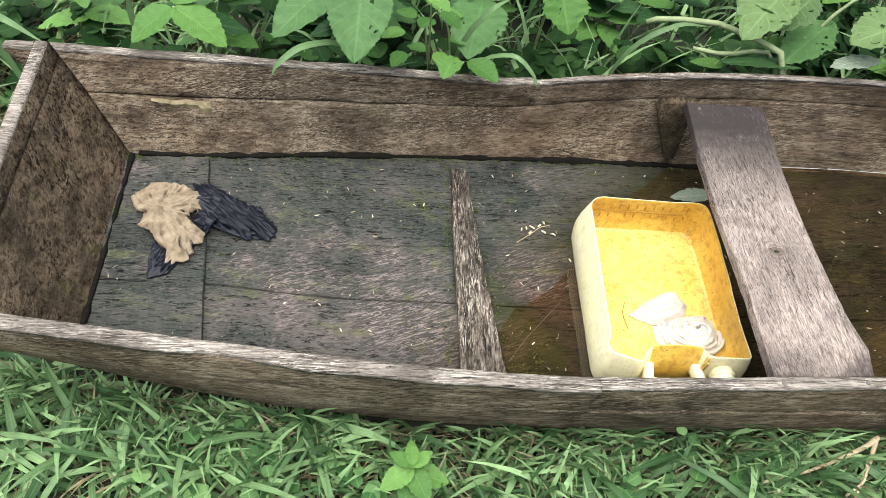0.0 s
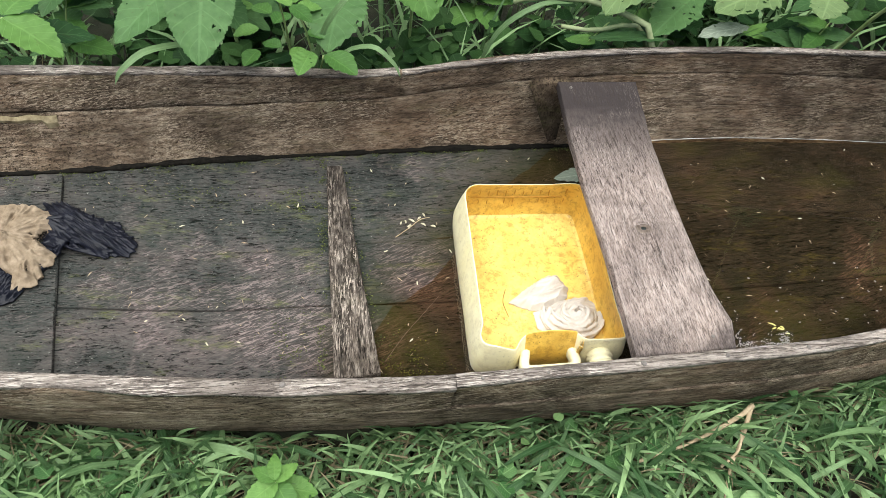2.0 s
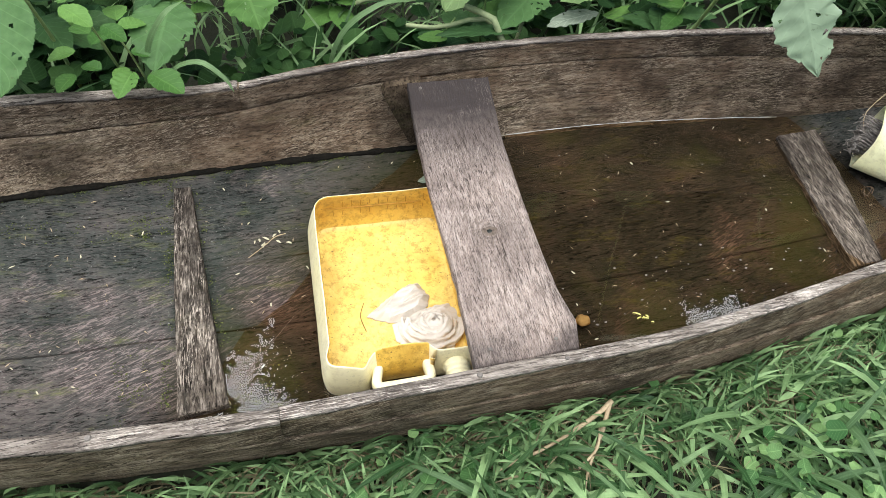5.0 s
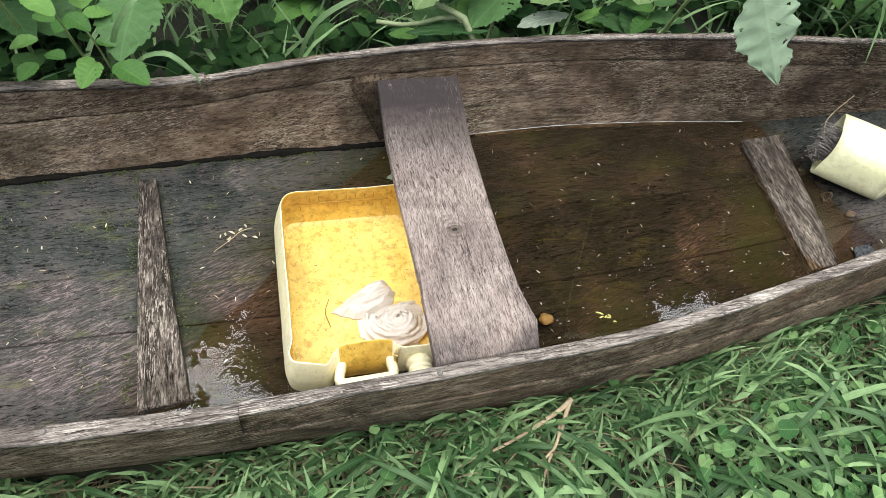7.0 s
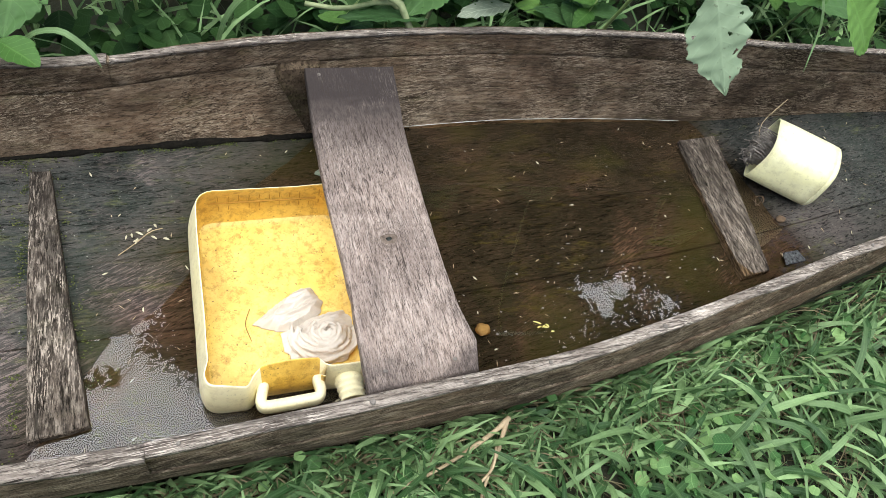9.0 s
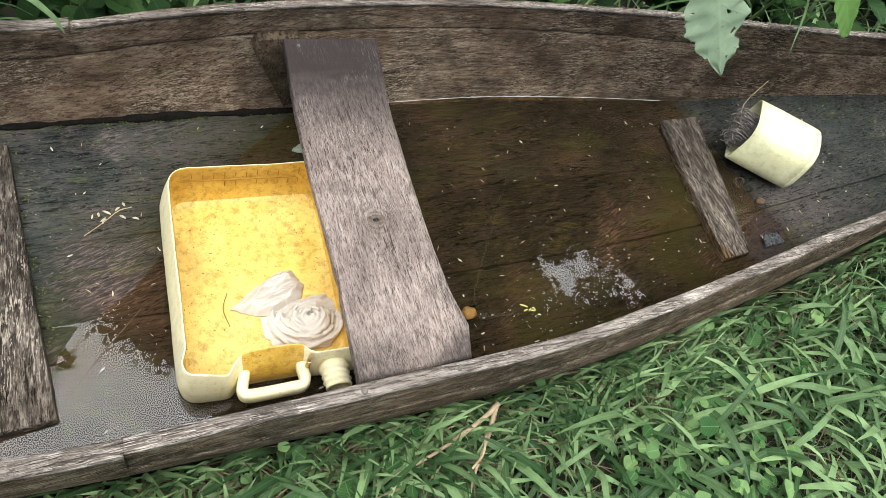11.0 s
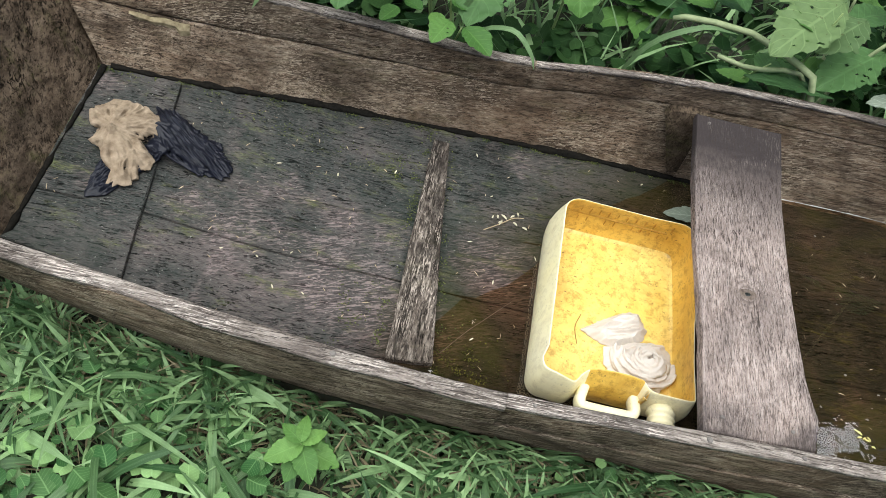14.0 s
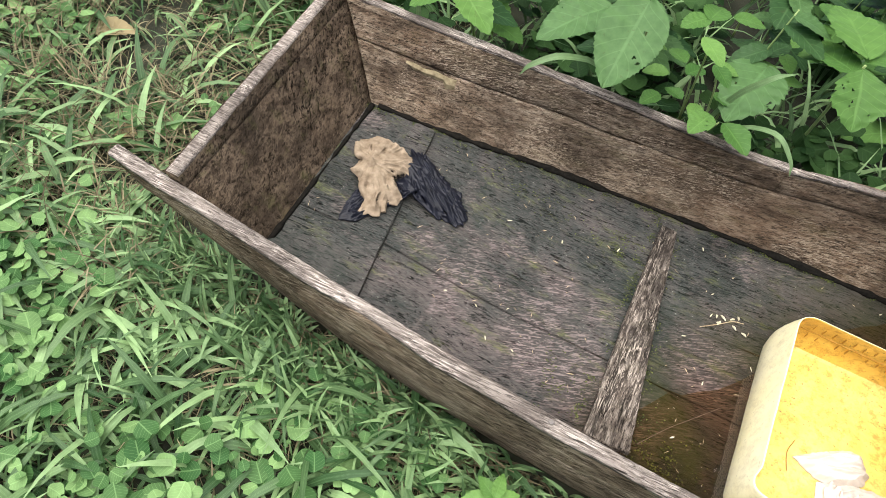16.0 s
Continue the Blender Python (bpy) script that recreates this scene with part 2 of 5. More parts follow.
def leafy(name, dark, light, vein=0.35, rough=0.45, shine=0.35, spots=0.0, island=False):
    """Leaf blades: veins run from the midrib; colour differs from leaf to leaf."""
    w = Mat(name, rough)
    own = w.node("ShaderNodeNewGeometry").outputs["Random Per Island"] if island else w.node("ShaderNodeObjectInfo").outputs["Random"]
    if island:
        col = w.ramp(own, (0.0, dark), (0.40, tuple(0.82 * a + 0.18 * b for a, b in zip(dark, light))), (0.72, tuple(0.4 * a + 0.6 * b for a, b in zip(dark, light))), (1.0, light))
    else:
        col = w.ramp(own, (0.0, dark), (0.55, tuple((a + b) / 2 for a, b in zip(dark, light))), (1.0, light))
    o = w.coords((1, 1, 1))
    n = w.noise(o, 45.0, 5.0, 0.6)
    col = w.mix(w.ramp(n, (0.35, 0.3), (0.7, 0.0)), col, tuple(c * 0.5 for c in dark))
    uv = w.node("ShaderNodeSeparateXYZ", Vector=w.node("ShaderNodeTexCoord").outputs["UV"])
    across = w.math("ABSOLUTE", w.math("SUBTRACT", uv.outputs["Y"], 0.5))
    ribs = w.math("FRACT", w.math("MULTIPLY", w.math("SUBTRACT", uv.outputs["X"], w.math("MULTIPLY", across, 0.55)), 7.0))
    line = w.math("MAXIMUM", w.ramp(ribs, (0.0, 1.0), (0.09, 0.0), (0.93, 0.0), (1.0, 1.0)), w.ramp(across, (0.012, 1.0), (0.035, 0.0)))
    col = w.mix(w.math("MULTIPLY", line, vein), col, tuple(min(1, c * 1.9 + 0.03) for c in light))
    if spots:
        col = w.mix(w.ramp(w.noise(o, 75.0, 2.0), (0.68, 0.0), (0.72, spots)), col, (0.06, 0.045, 0.02))
    w.colour(col)
    w.put(w.b, "Specular IOR Level", shine)
    w.put(w.b, "Subsurface Weight", 0.0)
    back = w.node("ShaderNodeBsdfTranslucent", Color=w.mix(0.5, col, tuple(min(1, c * 1.6) for c in light)))
    blend = w.node("ShaderNodeMixShader", Fac=0.2)
    w.t.links.new(w.b.outputs[0], blend.inputs[1])
    w.t.links.new(back.outputs[0], blend.inputs[2])
    w.t.links.new(blend.outputs[0], w.t.nodes["Material Output"].inputs["Surface"])
    return w.bump(w.math("ADD", n, w.math("MULTIPLY", line, -0.6)), 0.35, 0.0015).m


GRASS = leafy("grass_blade", (0.018, 0.055, 0.017), (0.32, 0.475, 0.21), 0.12, 0.40, 0.18, island=True)
DRY = leafy("dry_grass", (0.06, 0.048, 0.026), (0.34, 0.29, 0.17), 0.1, 0.8, 0.2, island=True)
HERB = leafy("low_herb", (0.030, 0.090, 0.026), (0.25, 0.40, 0.15), 0.2, 0.5, 0.08, island=True)
TAN_LEAF = leafy("dead_leaf", (0.28, 0.22, 0.115), (0.38, 0.31, 0.17), 0.1, 0.8, 0.1, 0.6)
LEAF = leafy("broad_leaf", (0.020, 0.056, 0.018), (0.095, 0.185, 0.062), 0.16, 0.5, 0.14, 0.3)
YOUNG = leafy("young_leaf", (0.050, 0.125, 0.027), (0.155, 0.29, 0.070), 0.12, 0.5, 0.16, 0.2)
PALE = leafy("pale_leaf", (0.085, 0.14, 0.055), (0.18, 0.26, 0.10), 0.2, 0.55, 0.14, 0.5)
SILVER = leafy("leaf_underside", (0.19, 0.225, 0.165), (0.27, 0.31, 0.235), 0.4, 0.7, 0.2, 0.2)
GREYLEAF = leafy("grey_green_leaf", (0.27, 0.36, 0.23), (0.34, 0.43, 0.28), 0.06, 0.6, 0.2, 0.4)
CROWN = leafy("crown_leaf", (0.03, 0.06, 0.02), (0.08, 0.13, 0.04), 0.0, 0.6, 0.2, island=True)
STEM = plain("green_stem", (0.16, 0.24, 0.07), (0.34, 0.42, 0.18), 30, 0.5)
PALE_STEM = plain("pale_stem", (0.17, 0.21, 0.10), (0.30, 0.34, 0.18), 40, 0.55)
BARK = plain("bark", (0.05, 0.04, 0.03), (0.16, 0.13, 0.10), 14, 0.9, 0, 0.8, 0.02)
TWIG = plain("dry_twig", (0.22, 0.16, 0.09), (0.50, 0.40, 0.26), 40, 0.85)
NAIL = plain("nail_metal", (0.10, 0.085, 0.075), (0.26, 0.235, 0.21), 160, 0.6, 0.3)
BEIGE = plain("beige_cloth", (0.15, 0.11, 0.072), (0.31, 0.245, 0.172), 42, 0.95, 0, 0.9, 0.006, spec=0.05)
DARKCLOTH = plain("dark_cloth", (0.003, 0.0035, 0.006), (0.010, 0.011, 0.018), 40, 0.40, 0, 0.4, spec=0.2)
WHITE = plain("white_cloth", (0.50, 0.44, 0.375), (0.62, 0.57, 0.50), 10, 0.95, 0, 0.3)
FIBRE = plain("grey_fibre", (0.06, 0.052, 0.045), (0.30, 0.27, 0.24), 80, 0.9)
EARTH = plain("earth_clod", (0.06, 0.04, 0.025), (0.16, 0.11, 0.07), 60, 0.95, 0, 0.6)
HUSK = plain("brown_husk", (0.14, 0.07, 0.015), (0.30, 0.17, 0.05), 50, 0.8)
# herb leaf darkened in its colour to stand in for the thicket's shade
SHADED_HERB = leafy("shaded_thicket_leaf", (0.012, 0.034, 0.010), (0.050, 0.105, 0.030), 0.15, 0.5, 0.06, island=True)
KNOT = plain("knot_wood", (0.07, 0.053, 0.042), (0.24, 0.19, 0.155), 90, 0.85, spec=0.05)
MOSS = leafy("moss", (0.020, 0.030, 0.011), (0.14, 0.155, 0.045), 0.0, 0.8, 0.1, island=True)
FLECK = plain("pale_fleck", (0.09, 0.08, 0.065), (0.26, 0.235, 0.20), 90, 0.7)
PETAL_DRY = plain("pale_husk", (0.34, 0.30, 0.19), (0.56, 0.52, 0.38), 60, 0.7)
PETAL = plain("yellow_petal", (0.60, 0.52, 0.12), (0.80, 0.74, 0.30), 60, 0.6)
FILM = plain("dark_film", (0.008, 0.009, 0.010), (0.13, 0.135, 0.14), 130, 0.25, 0, 0.9, 0.004)


def plastic(name, clean, faded, grime, amount):
    w = Mat(name, 0.42)
    o = w.coords((1, 1, 1))
    col = w.mix(w.ramp(w.noise(o, 5.0, 4.0), (0.35, 0.0), (0.65, 0.8)), clean, faded)
    film = w.math("MULTIPLY", w.ramp(w.noise(o, 9.0, 10.0, 0.72, 0.5), (0.40, 0.0), (0.62, 1.0)), amount)
    col = w.mix(w.math("MULTIPLY", film, 0.75), col, grime)
    spots = w.math("MULTIPLY", w.ramp(w.noise(o, 55.0, 8.0, 0.75), (0.49, 0.0), (0.62, 1.0)), amount)
    col = w.mix(w.math("MULTIPLY", spots, 0.75), col, tuple(c * 0.6 for c in grime))
    specks = w.ramp(w.noise(o, 170.0, 2.0, 0.5), (0.68, 0.0), (0.72, min(1.0, 1.1 * amount)))
    col = w.mix(specks, col, (0.10, 0.06, 0.02))
    w.colour(col)
    return w.bump(w.noise(o, 60.0, 4.0), 0.15, 0.001).m


YELLOW = plastic("yellow_plastic", (0.88, 0.79, 0.45), (0.92, 0.87, 0.62), (0.40, 0.25, 0.07), 0.25)
YELLOW_IN = plastic("stained_yellow_plastic", (0.70, 0.43, 0.06), (0.78, 0.55, 0.13), (0.45, 0.22, 0.02), 0.75)
YELLOW_BASE = plastic("dirty_yellow_plastic", (0.80, 0.57, 0.12), (0.88, 0.71, 0.24), (0.55, 0.30, 0.04), 0.80)
CREAM = plastic("cream_plastic", (0.91, 0.88, 0.50), (0.93, 0.92, 0.66), (0.42, 0.36, 0.12), 0.28)
MARK = plain("grime_mark", (0.34, 0.19, 0.03), (0.50, 0.29, 0.06), 60, 0.7)


def ground_material():
    w = Mat("soil", 0.95)
    o = w.coords((1, 1, 1))
    n = w.noise(o, 7.0, 8.0, 0.7)
    f = w.noise(o, 60.0, 6.0, 0.7)
    col = w.ramp(n, (0.3, (0.006, 0.010, 0.004)), (0.5, (0.016, 0.022, 0.009)), (0.7, (0.042, 0.044, 0.022)))
    col = w.mix(w.ramp(f, (0.4, 0.5), (0.65, 0.0)), col, (0.03, 0.024, 0.014))
    return w.colour(col).bump(f, 0.8, 0.01).m


def water_material():
    """Shallow brown water: clear with a tint, glossy by its Fresnel share."""
    w = Mat("bilge_water", 0.02)
    t = w.t
    clear = w.node("ShaderNodeBsdfTransparent", Color=(0.92, 0.76, 0.56, 1))
    gloss = w.node("ShaderNodeBsdfGlossy", Roughness=0.012, Color=(1, 1, 1, 1))
    fres = w.node("ShaderNodeFresnel", IOR=1.52)
    mixed = w.node("ShaderNodeMixShader", Fac=fres.outputs[0])
    t.links.new(clear.outputs[0], mixed.inputs[1])
    t.links.new(gloss.outputs[0], mixed.inputs[2])
    t.links.new(mixed.outputs[0], t.nodes["Material Output"].inputs["Surface"])
    return w.m


SOIL, WATER = ground_material(), water_material()


# ---- building helpers ----
def smooth(table):
    """A smooth curve through (x, value) pairs."""
    xs = [p[0] for p in table]
    ys = [p[1] for p in table]
    ds = [(ys[min(i + 1, len(xs) - 1)] - ys[max(i - 1, 0)]) / (xs[min(i + 1, len(xs) - 1)] - xs[max(i - 1, 0)]) for i in range(len(xs))]

    def at(x):
        if x <= xs[0]:
            return ys[0] + (x - xs[0]) * ds[0]
        if x >= xs[-1]:
            return ys[-1] + (x - xs[-1]) * ds[-1]
        i = max(j for j in range(len(xs) - 1) if xs[j] <= x)
        h = xs[i + 1] - xs[i]
        t = (x - xs[i]) / h
        return ((1 + 2 * t) * (1 - t) ** 2 * ys[i] + t * (1 - t) ** 2 * h * ds[i] + t * t * (3 - 2 * t) * ys[i + 1] + t * t * (t - 1) * h * ds[i + 1])

    return at


def thing(name, at, label, category, group="", kind=""):
    e = new(name)
    e.location = at
    e.empty_display_size = 0.05
    return tagged(e, label, category, group, kind)


def origin_of(ob):
    return ob.location if ob.parent is None else origin_of(ob.parent)


def part(name, bm, material, parent, label="", shade=False):
    """Links a bmesh, modelled in world metres, as one mesh under a thing or a part."""
    me = bpy.data.meshes.new(name)
    if shade:
        for f in bm.faces:
            f.smooth = True
    bm.to_mesh(me)
    bm.free()
    me.materials.append(material)
    ob = new(name, me)
    if parent is not None:
        base = Vector((0, 0, 0))
        p = parent
        while p is not None:
            base += p.location
            p = p.parent
        me.transform(Matrix.Translation(-base))
        ob.parent = parent
    if label:
        ob["label"] = label
    return ob


def quads(name, verts, faces, material, uv=None, flat=False):
    me = bpy.data.meshes.new(name)
    me.from_pydata(verts, [], faces)
    if uv is not None:
        layer = me.uv_layers.new(name="uv")
        loops = np.array([i for f in faces for i in f])
        layer.data.foreach_set("uv", np.asarray(uv, dtype=np.float32)[loops].ravel())
    if not flat:
        me.polygons.foreach_set("use_smooth", [True] * len(me.polygons))
    me.materials.append(material)
    return me


def swept(rings, closed_ends=True):
    """A solid from a row of closed rings of points."""
    bm = bmesh.new()
    rows = [[bm.verts.new(p) for p in r] for r in rings]
    n = len(rows[0])
    for a, b in zip(rows, rows[1:]):
        for i in range(n):
            bm.faces.new((a[i], a[(i + 1) % n], b[(i + 1) % n], b[i]))
    if closed_ends:
        bm.faces.new(rows[0][::-1])
        bm.faces.new(rows[-1])
    bmesh.ops.recalc_face_normals(bm, faces=bm.faces)
    return bm


def tube(points, radii, sides=7):
    pts = [Vector(p) for p in points]
    rings = []
    for i, p in enumerate(pts):
        d = (pts[min(i + 1, len(pts) - 1)] - pts[max(i - 1, 0)]).normalized()
        u = d.cross(Vector((0.21, 0.13, 1))).normalized()
        v = d.cross(u)
        r = radii[i] if isinstance(radii, (list, tuple)) else radii
        rings.append([p + r * (math.cos(2 * math.pi * k / sides) * u + math.sin(2 * math.pi * k / sides) * v) for k in range(sides)])
    return swept(rings)


def bend(points, n=10):
    """A smooth run of points through a few."""
    pts = [Vector(p) for p in points]
    cs = [smooth([(i, p[k]) for i, p in enumerate(pts)]) for k in range(3)]
    return [Vector([c(j * (len(pts) - 1) / n) for c in cs]) for j in range(n + 1)]


def rough(x, y, z, amount, scale):
    return amount * noise.noise(Vector((x * scale, y * scale, z * scale)))


# ---- ground ----
WATER_Z = 0.077


def ground_z(x, y):
    near = min(1.0, max(0.0, (x - 0.2) / 1.6))
    edge = math.exp(-((y - 1.0) / 0.45) ** 2)
    return 0.022 + 0.03 * near * (1 - edge) + 0.02 * noise.noise(Vector((x * 1.7, y * 1.7, 3))) * (1 - edge) + (0.05 if y > 1.6 else 0.05 * max(0, (y - 1.3) / 0.3))


steps = sorted({round(v, 3) for v in [-400, -120, -40, -15, -8, -5] + [-3.6 + 0.12 * i for i in range(75)] + [8, 12, 20, 45, 130, 400]})
gv = [(x, y, ground_z(x, y) if abs(x) < 6 and abs(y) < 6 else 0.02) for y in steps for x in steps]
k = len(steps)
gf = [(j * k + i, j * k + i + 1, (j + 1) * k + i + 1, (j + 1) * k + i) for j in range(k - 1) for i in range(k - 1)]
ground = tagged(new("ground", quads("ground", gv, gf, SOIL)), "dark damp soil under matted grass", "ground", kind="structure")

# ---- the boat ----
BOARD = 0.024
floor_c = smooth([(-0.72, 0.192), (-0.42, 0.165), (-0.06, 0.11), (0.2, 0.087), (0.7, 0.066), (1.1, 0.052), (1.5, 0.047), (1.9, 0.057), (2.05, 0.071), (2.3, 0.110), (2.8, 0.19), (3.5, 0.32)])
far_floor = smooth([(-0.9, 1.13), (-0.62, 1.172), (-0.4, 1.207), (-0.13, 1.278), (0.14, 1.326), (0.5, 1.366), (0.8, 1.388), (1.05, 1.408), (1.4, 1.426), (1.9, 1.408), (2.55, 1.345), (3.0, 1.262), (3.5, 1.12)])
far_rim = smooth([(-0.9, 1.268), (-0.4, 1.292), (0.0, 1.334), (0.3, 1.366), (0.5, 1.402), (0.8, 1.430), (1.2, 1.446), (1.65, 1.418), (2.0, 1.374), (2.5, 1.312), (3.0, 1.235), (3.5, 1.13)])
far_top = smooth([(-0.9, 0.405), (-0.4, 0.395), (0.0, 0.367), (0.3, 0.342), (0.5, 0.348), (0.8, 0.366), (1.2, 0.376), (1.65, 0.394), (2.5, 0.43), (3.5, 0.52)])
near_floor = smooth([(-0.9, 0.690), (-0.62, 0.662), (-0.45, 0.637), (-0.2, 0.617), (0.2, 0.612), (0.55, 0.619), (1.0, 0.634), (1.28, 0.656), (1.52, 0.687), (1.9, 0.758), (2.3, 0.852), (2.8, 0.975), (3.5, 1.10)])
near_rim = smooth([(-0.9, 0.628), (-0.45, 0.600), (-0.06, 0.573), (0.14, 0.563), (0.4, 0.561), (0.77, 0.582), (1.15, 0.609), (1.35, 0.641), (1.59, 0.686), (1.89, 0.749), (2.15, 0.797), (2.6, 0.89), (3.0, 0.98), (3.5, 1.09)])
near_top = smooth([(-0.9, 0.375), (-0.45, 0.352), (0.0, 0.342), (0.76, 0.335), (1.4, 0.33), (2.1, 0.345), (3.5, 0.50)])


def floor_z(x, y):
    return floor_c(x) + 0.035 * (y - 0.97)


boat = thing("rowing_boat", (1.2, 1.0, 0.03), "weathered grey-brown plank boat with rainwater in its bottom, on grass", "boat")


def side_point(x, s, far):
    """A point of the inner face of a side: s is 0 at the floor and 1 at the rim."""
    y0, y1 = (far_floor(x), far_rim(x)) if far else (near_floor(x), near_rim(x))
    z0, z1 = floor_z(x, y0) - 0.028, (far_top if far else near_top)(x)
    belly = 0.012 * math.sin(math.pi * s) * (1 if far else -1)
    return Vector((x, y0 + (y1 - y0) * s + belly, z0 + (z1 - z0) * s))


def side_board(name, far, x0, x1, low, high, thick, proud=0.0, wear=0.003, slant=0.22, material=None, label=""):
    """One plank of a side, from low to high (shares of the side's height), following the side's sweep."""
    n = int((x1 - x0) / 0.035)
    out = 1 if far else -1
    rings = []
    for i in range(n + 1):
        u = i / n
        ring = []
        for inner in (True, False):
            levels = [0, 0.05, 0.25, 0.5, 0.75, 0.95, 1.0]
            for q in (levels if inner else levels[::-1]):
                x = x0 + (x1 - x0) * u
                lo, hi = low(x), high(x)
                s = lo + (hi - lo) * q
                x += slant * (1 - s) * (1 - u) ** 8 if slant else 0
                p = side_point(x, s, far)
                soft = (0.004 if hi > 0.99 else 0.0012) if q == 1.0 else (0.0012 if q == 0 else 0.0)
                p.y += out * (soft - proud if inner else thick - soft - proud)
                p.y += rough(p.x, p.z * 4, 1 if inner else 7, wear, 9) + rough(p.x, p.z * 3, 5, wear * 0.7, 40)
                if q in (0.95, 1.0):
                    p.z += rough(p.x, 0.3, far, wear, 12) + rough(p.x, 2.3, inner, wear * 0.6, 60)
                ring.append(p)
        rings.append(ring)
    return part(name, swept(rings), material or SIDE, boat, label, True)


far_seam = smooth([(-0.9, 0.62), (-0.3, 0.64), (0.3, 0.72), (0.6, 0.77), (1.4, 0.78), (2.2, 0.72), (3.5, 0.7)])
side_board("side_plank", True, -0.83, 3.5, lambda x: 0.0, lambda x: far_seam(x) - 0.003, BOARD, 0.0, slant=0.16, label="brown rough-sawn lower side plank with a dark bead at its foot")
side_board("side_plank", True, -0.87, 0.3555, lambda x: far_seam(x) + 0.004, lambda x: 1.0, BOARD + 0.004, 0.0005, 0.0035)
side_board("side_plank", True, 0.356, 3.5, lambda x: far_seam(x) + 0.004, lambda x: 1.0, BOARD, 0.0015, 0.0025, slant=0.0)
side_board("side_plank", False, -0.82, 3.5, lambda x: 0.0, lambda x: 0.640 + rough(x, 2, 6, 0.02, 4), BOARD, 0.0, 0.002, slant=0.16)
side_board("gunwale_plank", False, -0.87, 0.4100, lambda x: 0.667, lambda x: 1.0, BOARD + 0.005, 0.002, 0.0018, label="weathered top plank under a nailed edge")
side_board("gunwale_plank", False, 0.4104, 3.5, lambda x: 0.667, lambda x: 1.0, BOARD + 0.001, 0.003, 0.0018, slant=0.0)


def capping(far, x0, x1, thick, shift):
    """The worn, bleached top edge of a side, a thin strip laid on it."""
    out = 1 if far else -1
    rings = []
    n = int((x1 - x0) / 0.03)
    for i in range(n + 1):
        x = x0 + (x1 - x0) * i / n
        p = side_point(x, 1.0, far) + Vector((0, -out * shift, 0))
        w = thick * (1 + rough(x, 1, 2, 0.25, 6))
        z = rough(x, far, 4, 0.002, 30)
        rings.append([p + Vector((0, out * a * w, b + z)) for a, b in ((0, -0.006), (0.02, 0.003), (0.2, 0.005), (0.8, 0.005), (0.98, 0.002), (1.0, -0.006))])
    return part("gunwale_edge", swept(rings), EDGE, boat, "bleached worn plank edge", True)


capping(True, -0.868, 0.354, BOARD + 0.002, 0.001)
capping(True, 0.360, 3.48, BOARD * 0.7, 0.003)
capping(False, -0.868, 0.412, BOARD + 0.006, 0.001)
capping(False, 0.413, 3.48, BOARD + 0.001, 0.002)

# floor boards, three along the boat
seam_a = smooth([(-0.8, 0.80), (-0.38, 0.837), (-0.1, 0.85), (0.17, 0.871), (0.7, 0.89), (1.4, 0.93), (2.2, 1.0), (3.5, 1.108)])
seam_b = smooth([(-0.8, 0.955), (-0.6, 0.969), (-0.23, 0.979), (0.03, 1.016), (0.26, 1.046), (0.42, 1.063), (0.9, 1.10), (1.4, 1.15), (2.2, 1.17), (3.5, 1.114)])


def floor_board(y0, y1, lift, label=""):
    rings = []
    n = 110
    for i in range(n + 1):
        x = -0.67 + (3.46 + 0.67) * i / n
        a, b = y0(x), y1(x)
        ring = []
        for q, d in ((0, 0.002), (0.015, 0), (0.3, 0), (0.6, 0), (0.985, 0), (1, 0.002), (1, 0.022), (0, 0.022)):
            y = a + (b - a) * q + rough(x, q * 9, 2, 0.002, 30) * (q in (0, 1))
            z = floor_z(x, y) + lift - d + rough(x, y, 9, 0.0022, 7)
            ring.append((x, y, z))
        rings.append(ring)
    return part("floor_plank", swept(rings), FLOOR, boat, label, True)


floor_board(lambda x: near_floor(x) - 0.01, lambda x: seam_a(x) - 0.0012, 0.0)
floor_board(lambda x: seam_a(x) + 0.0012, lambda x: seam_b(x) - 0.0003, 0.001, "dark wet floor plank with scuffed pale grain")
floor_board(lambda x: seam_b(x) + 0.0003, lambda x: far_floor(x) + 0.01, 0.0)


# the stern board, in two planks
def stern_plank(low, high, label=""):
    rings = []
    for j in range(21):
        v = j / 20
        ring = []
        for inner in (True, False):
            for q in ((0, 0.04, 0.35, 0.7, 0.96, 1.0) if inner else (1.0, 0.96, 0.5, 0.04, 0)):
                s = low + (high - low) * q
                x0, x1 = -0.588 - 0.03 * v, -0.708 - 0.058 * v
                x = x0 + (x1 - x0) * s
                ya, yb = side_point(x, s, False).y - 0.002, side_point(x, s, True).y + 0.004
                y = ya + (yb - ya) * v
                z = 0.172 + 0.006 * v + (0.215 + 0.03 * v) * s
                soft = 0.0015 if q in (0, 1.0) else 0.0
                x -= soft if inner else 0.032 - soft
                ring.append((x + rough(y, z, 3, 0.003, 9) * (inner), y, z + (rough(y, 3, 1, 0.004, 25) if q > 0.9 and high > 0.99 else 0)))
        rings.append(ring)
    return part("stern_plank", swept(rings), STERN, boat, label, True)


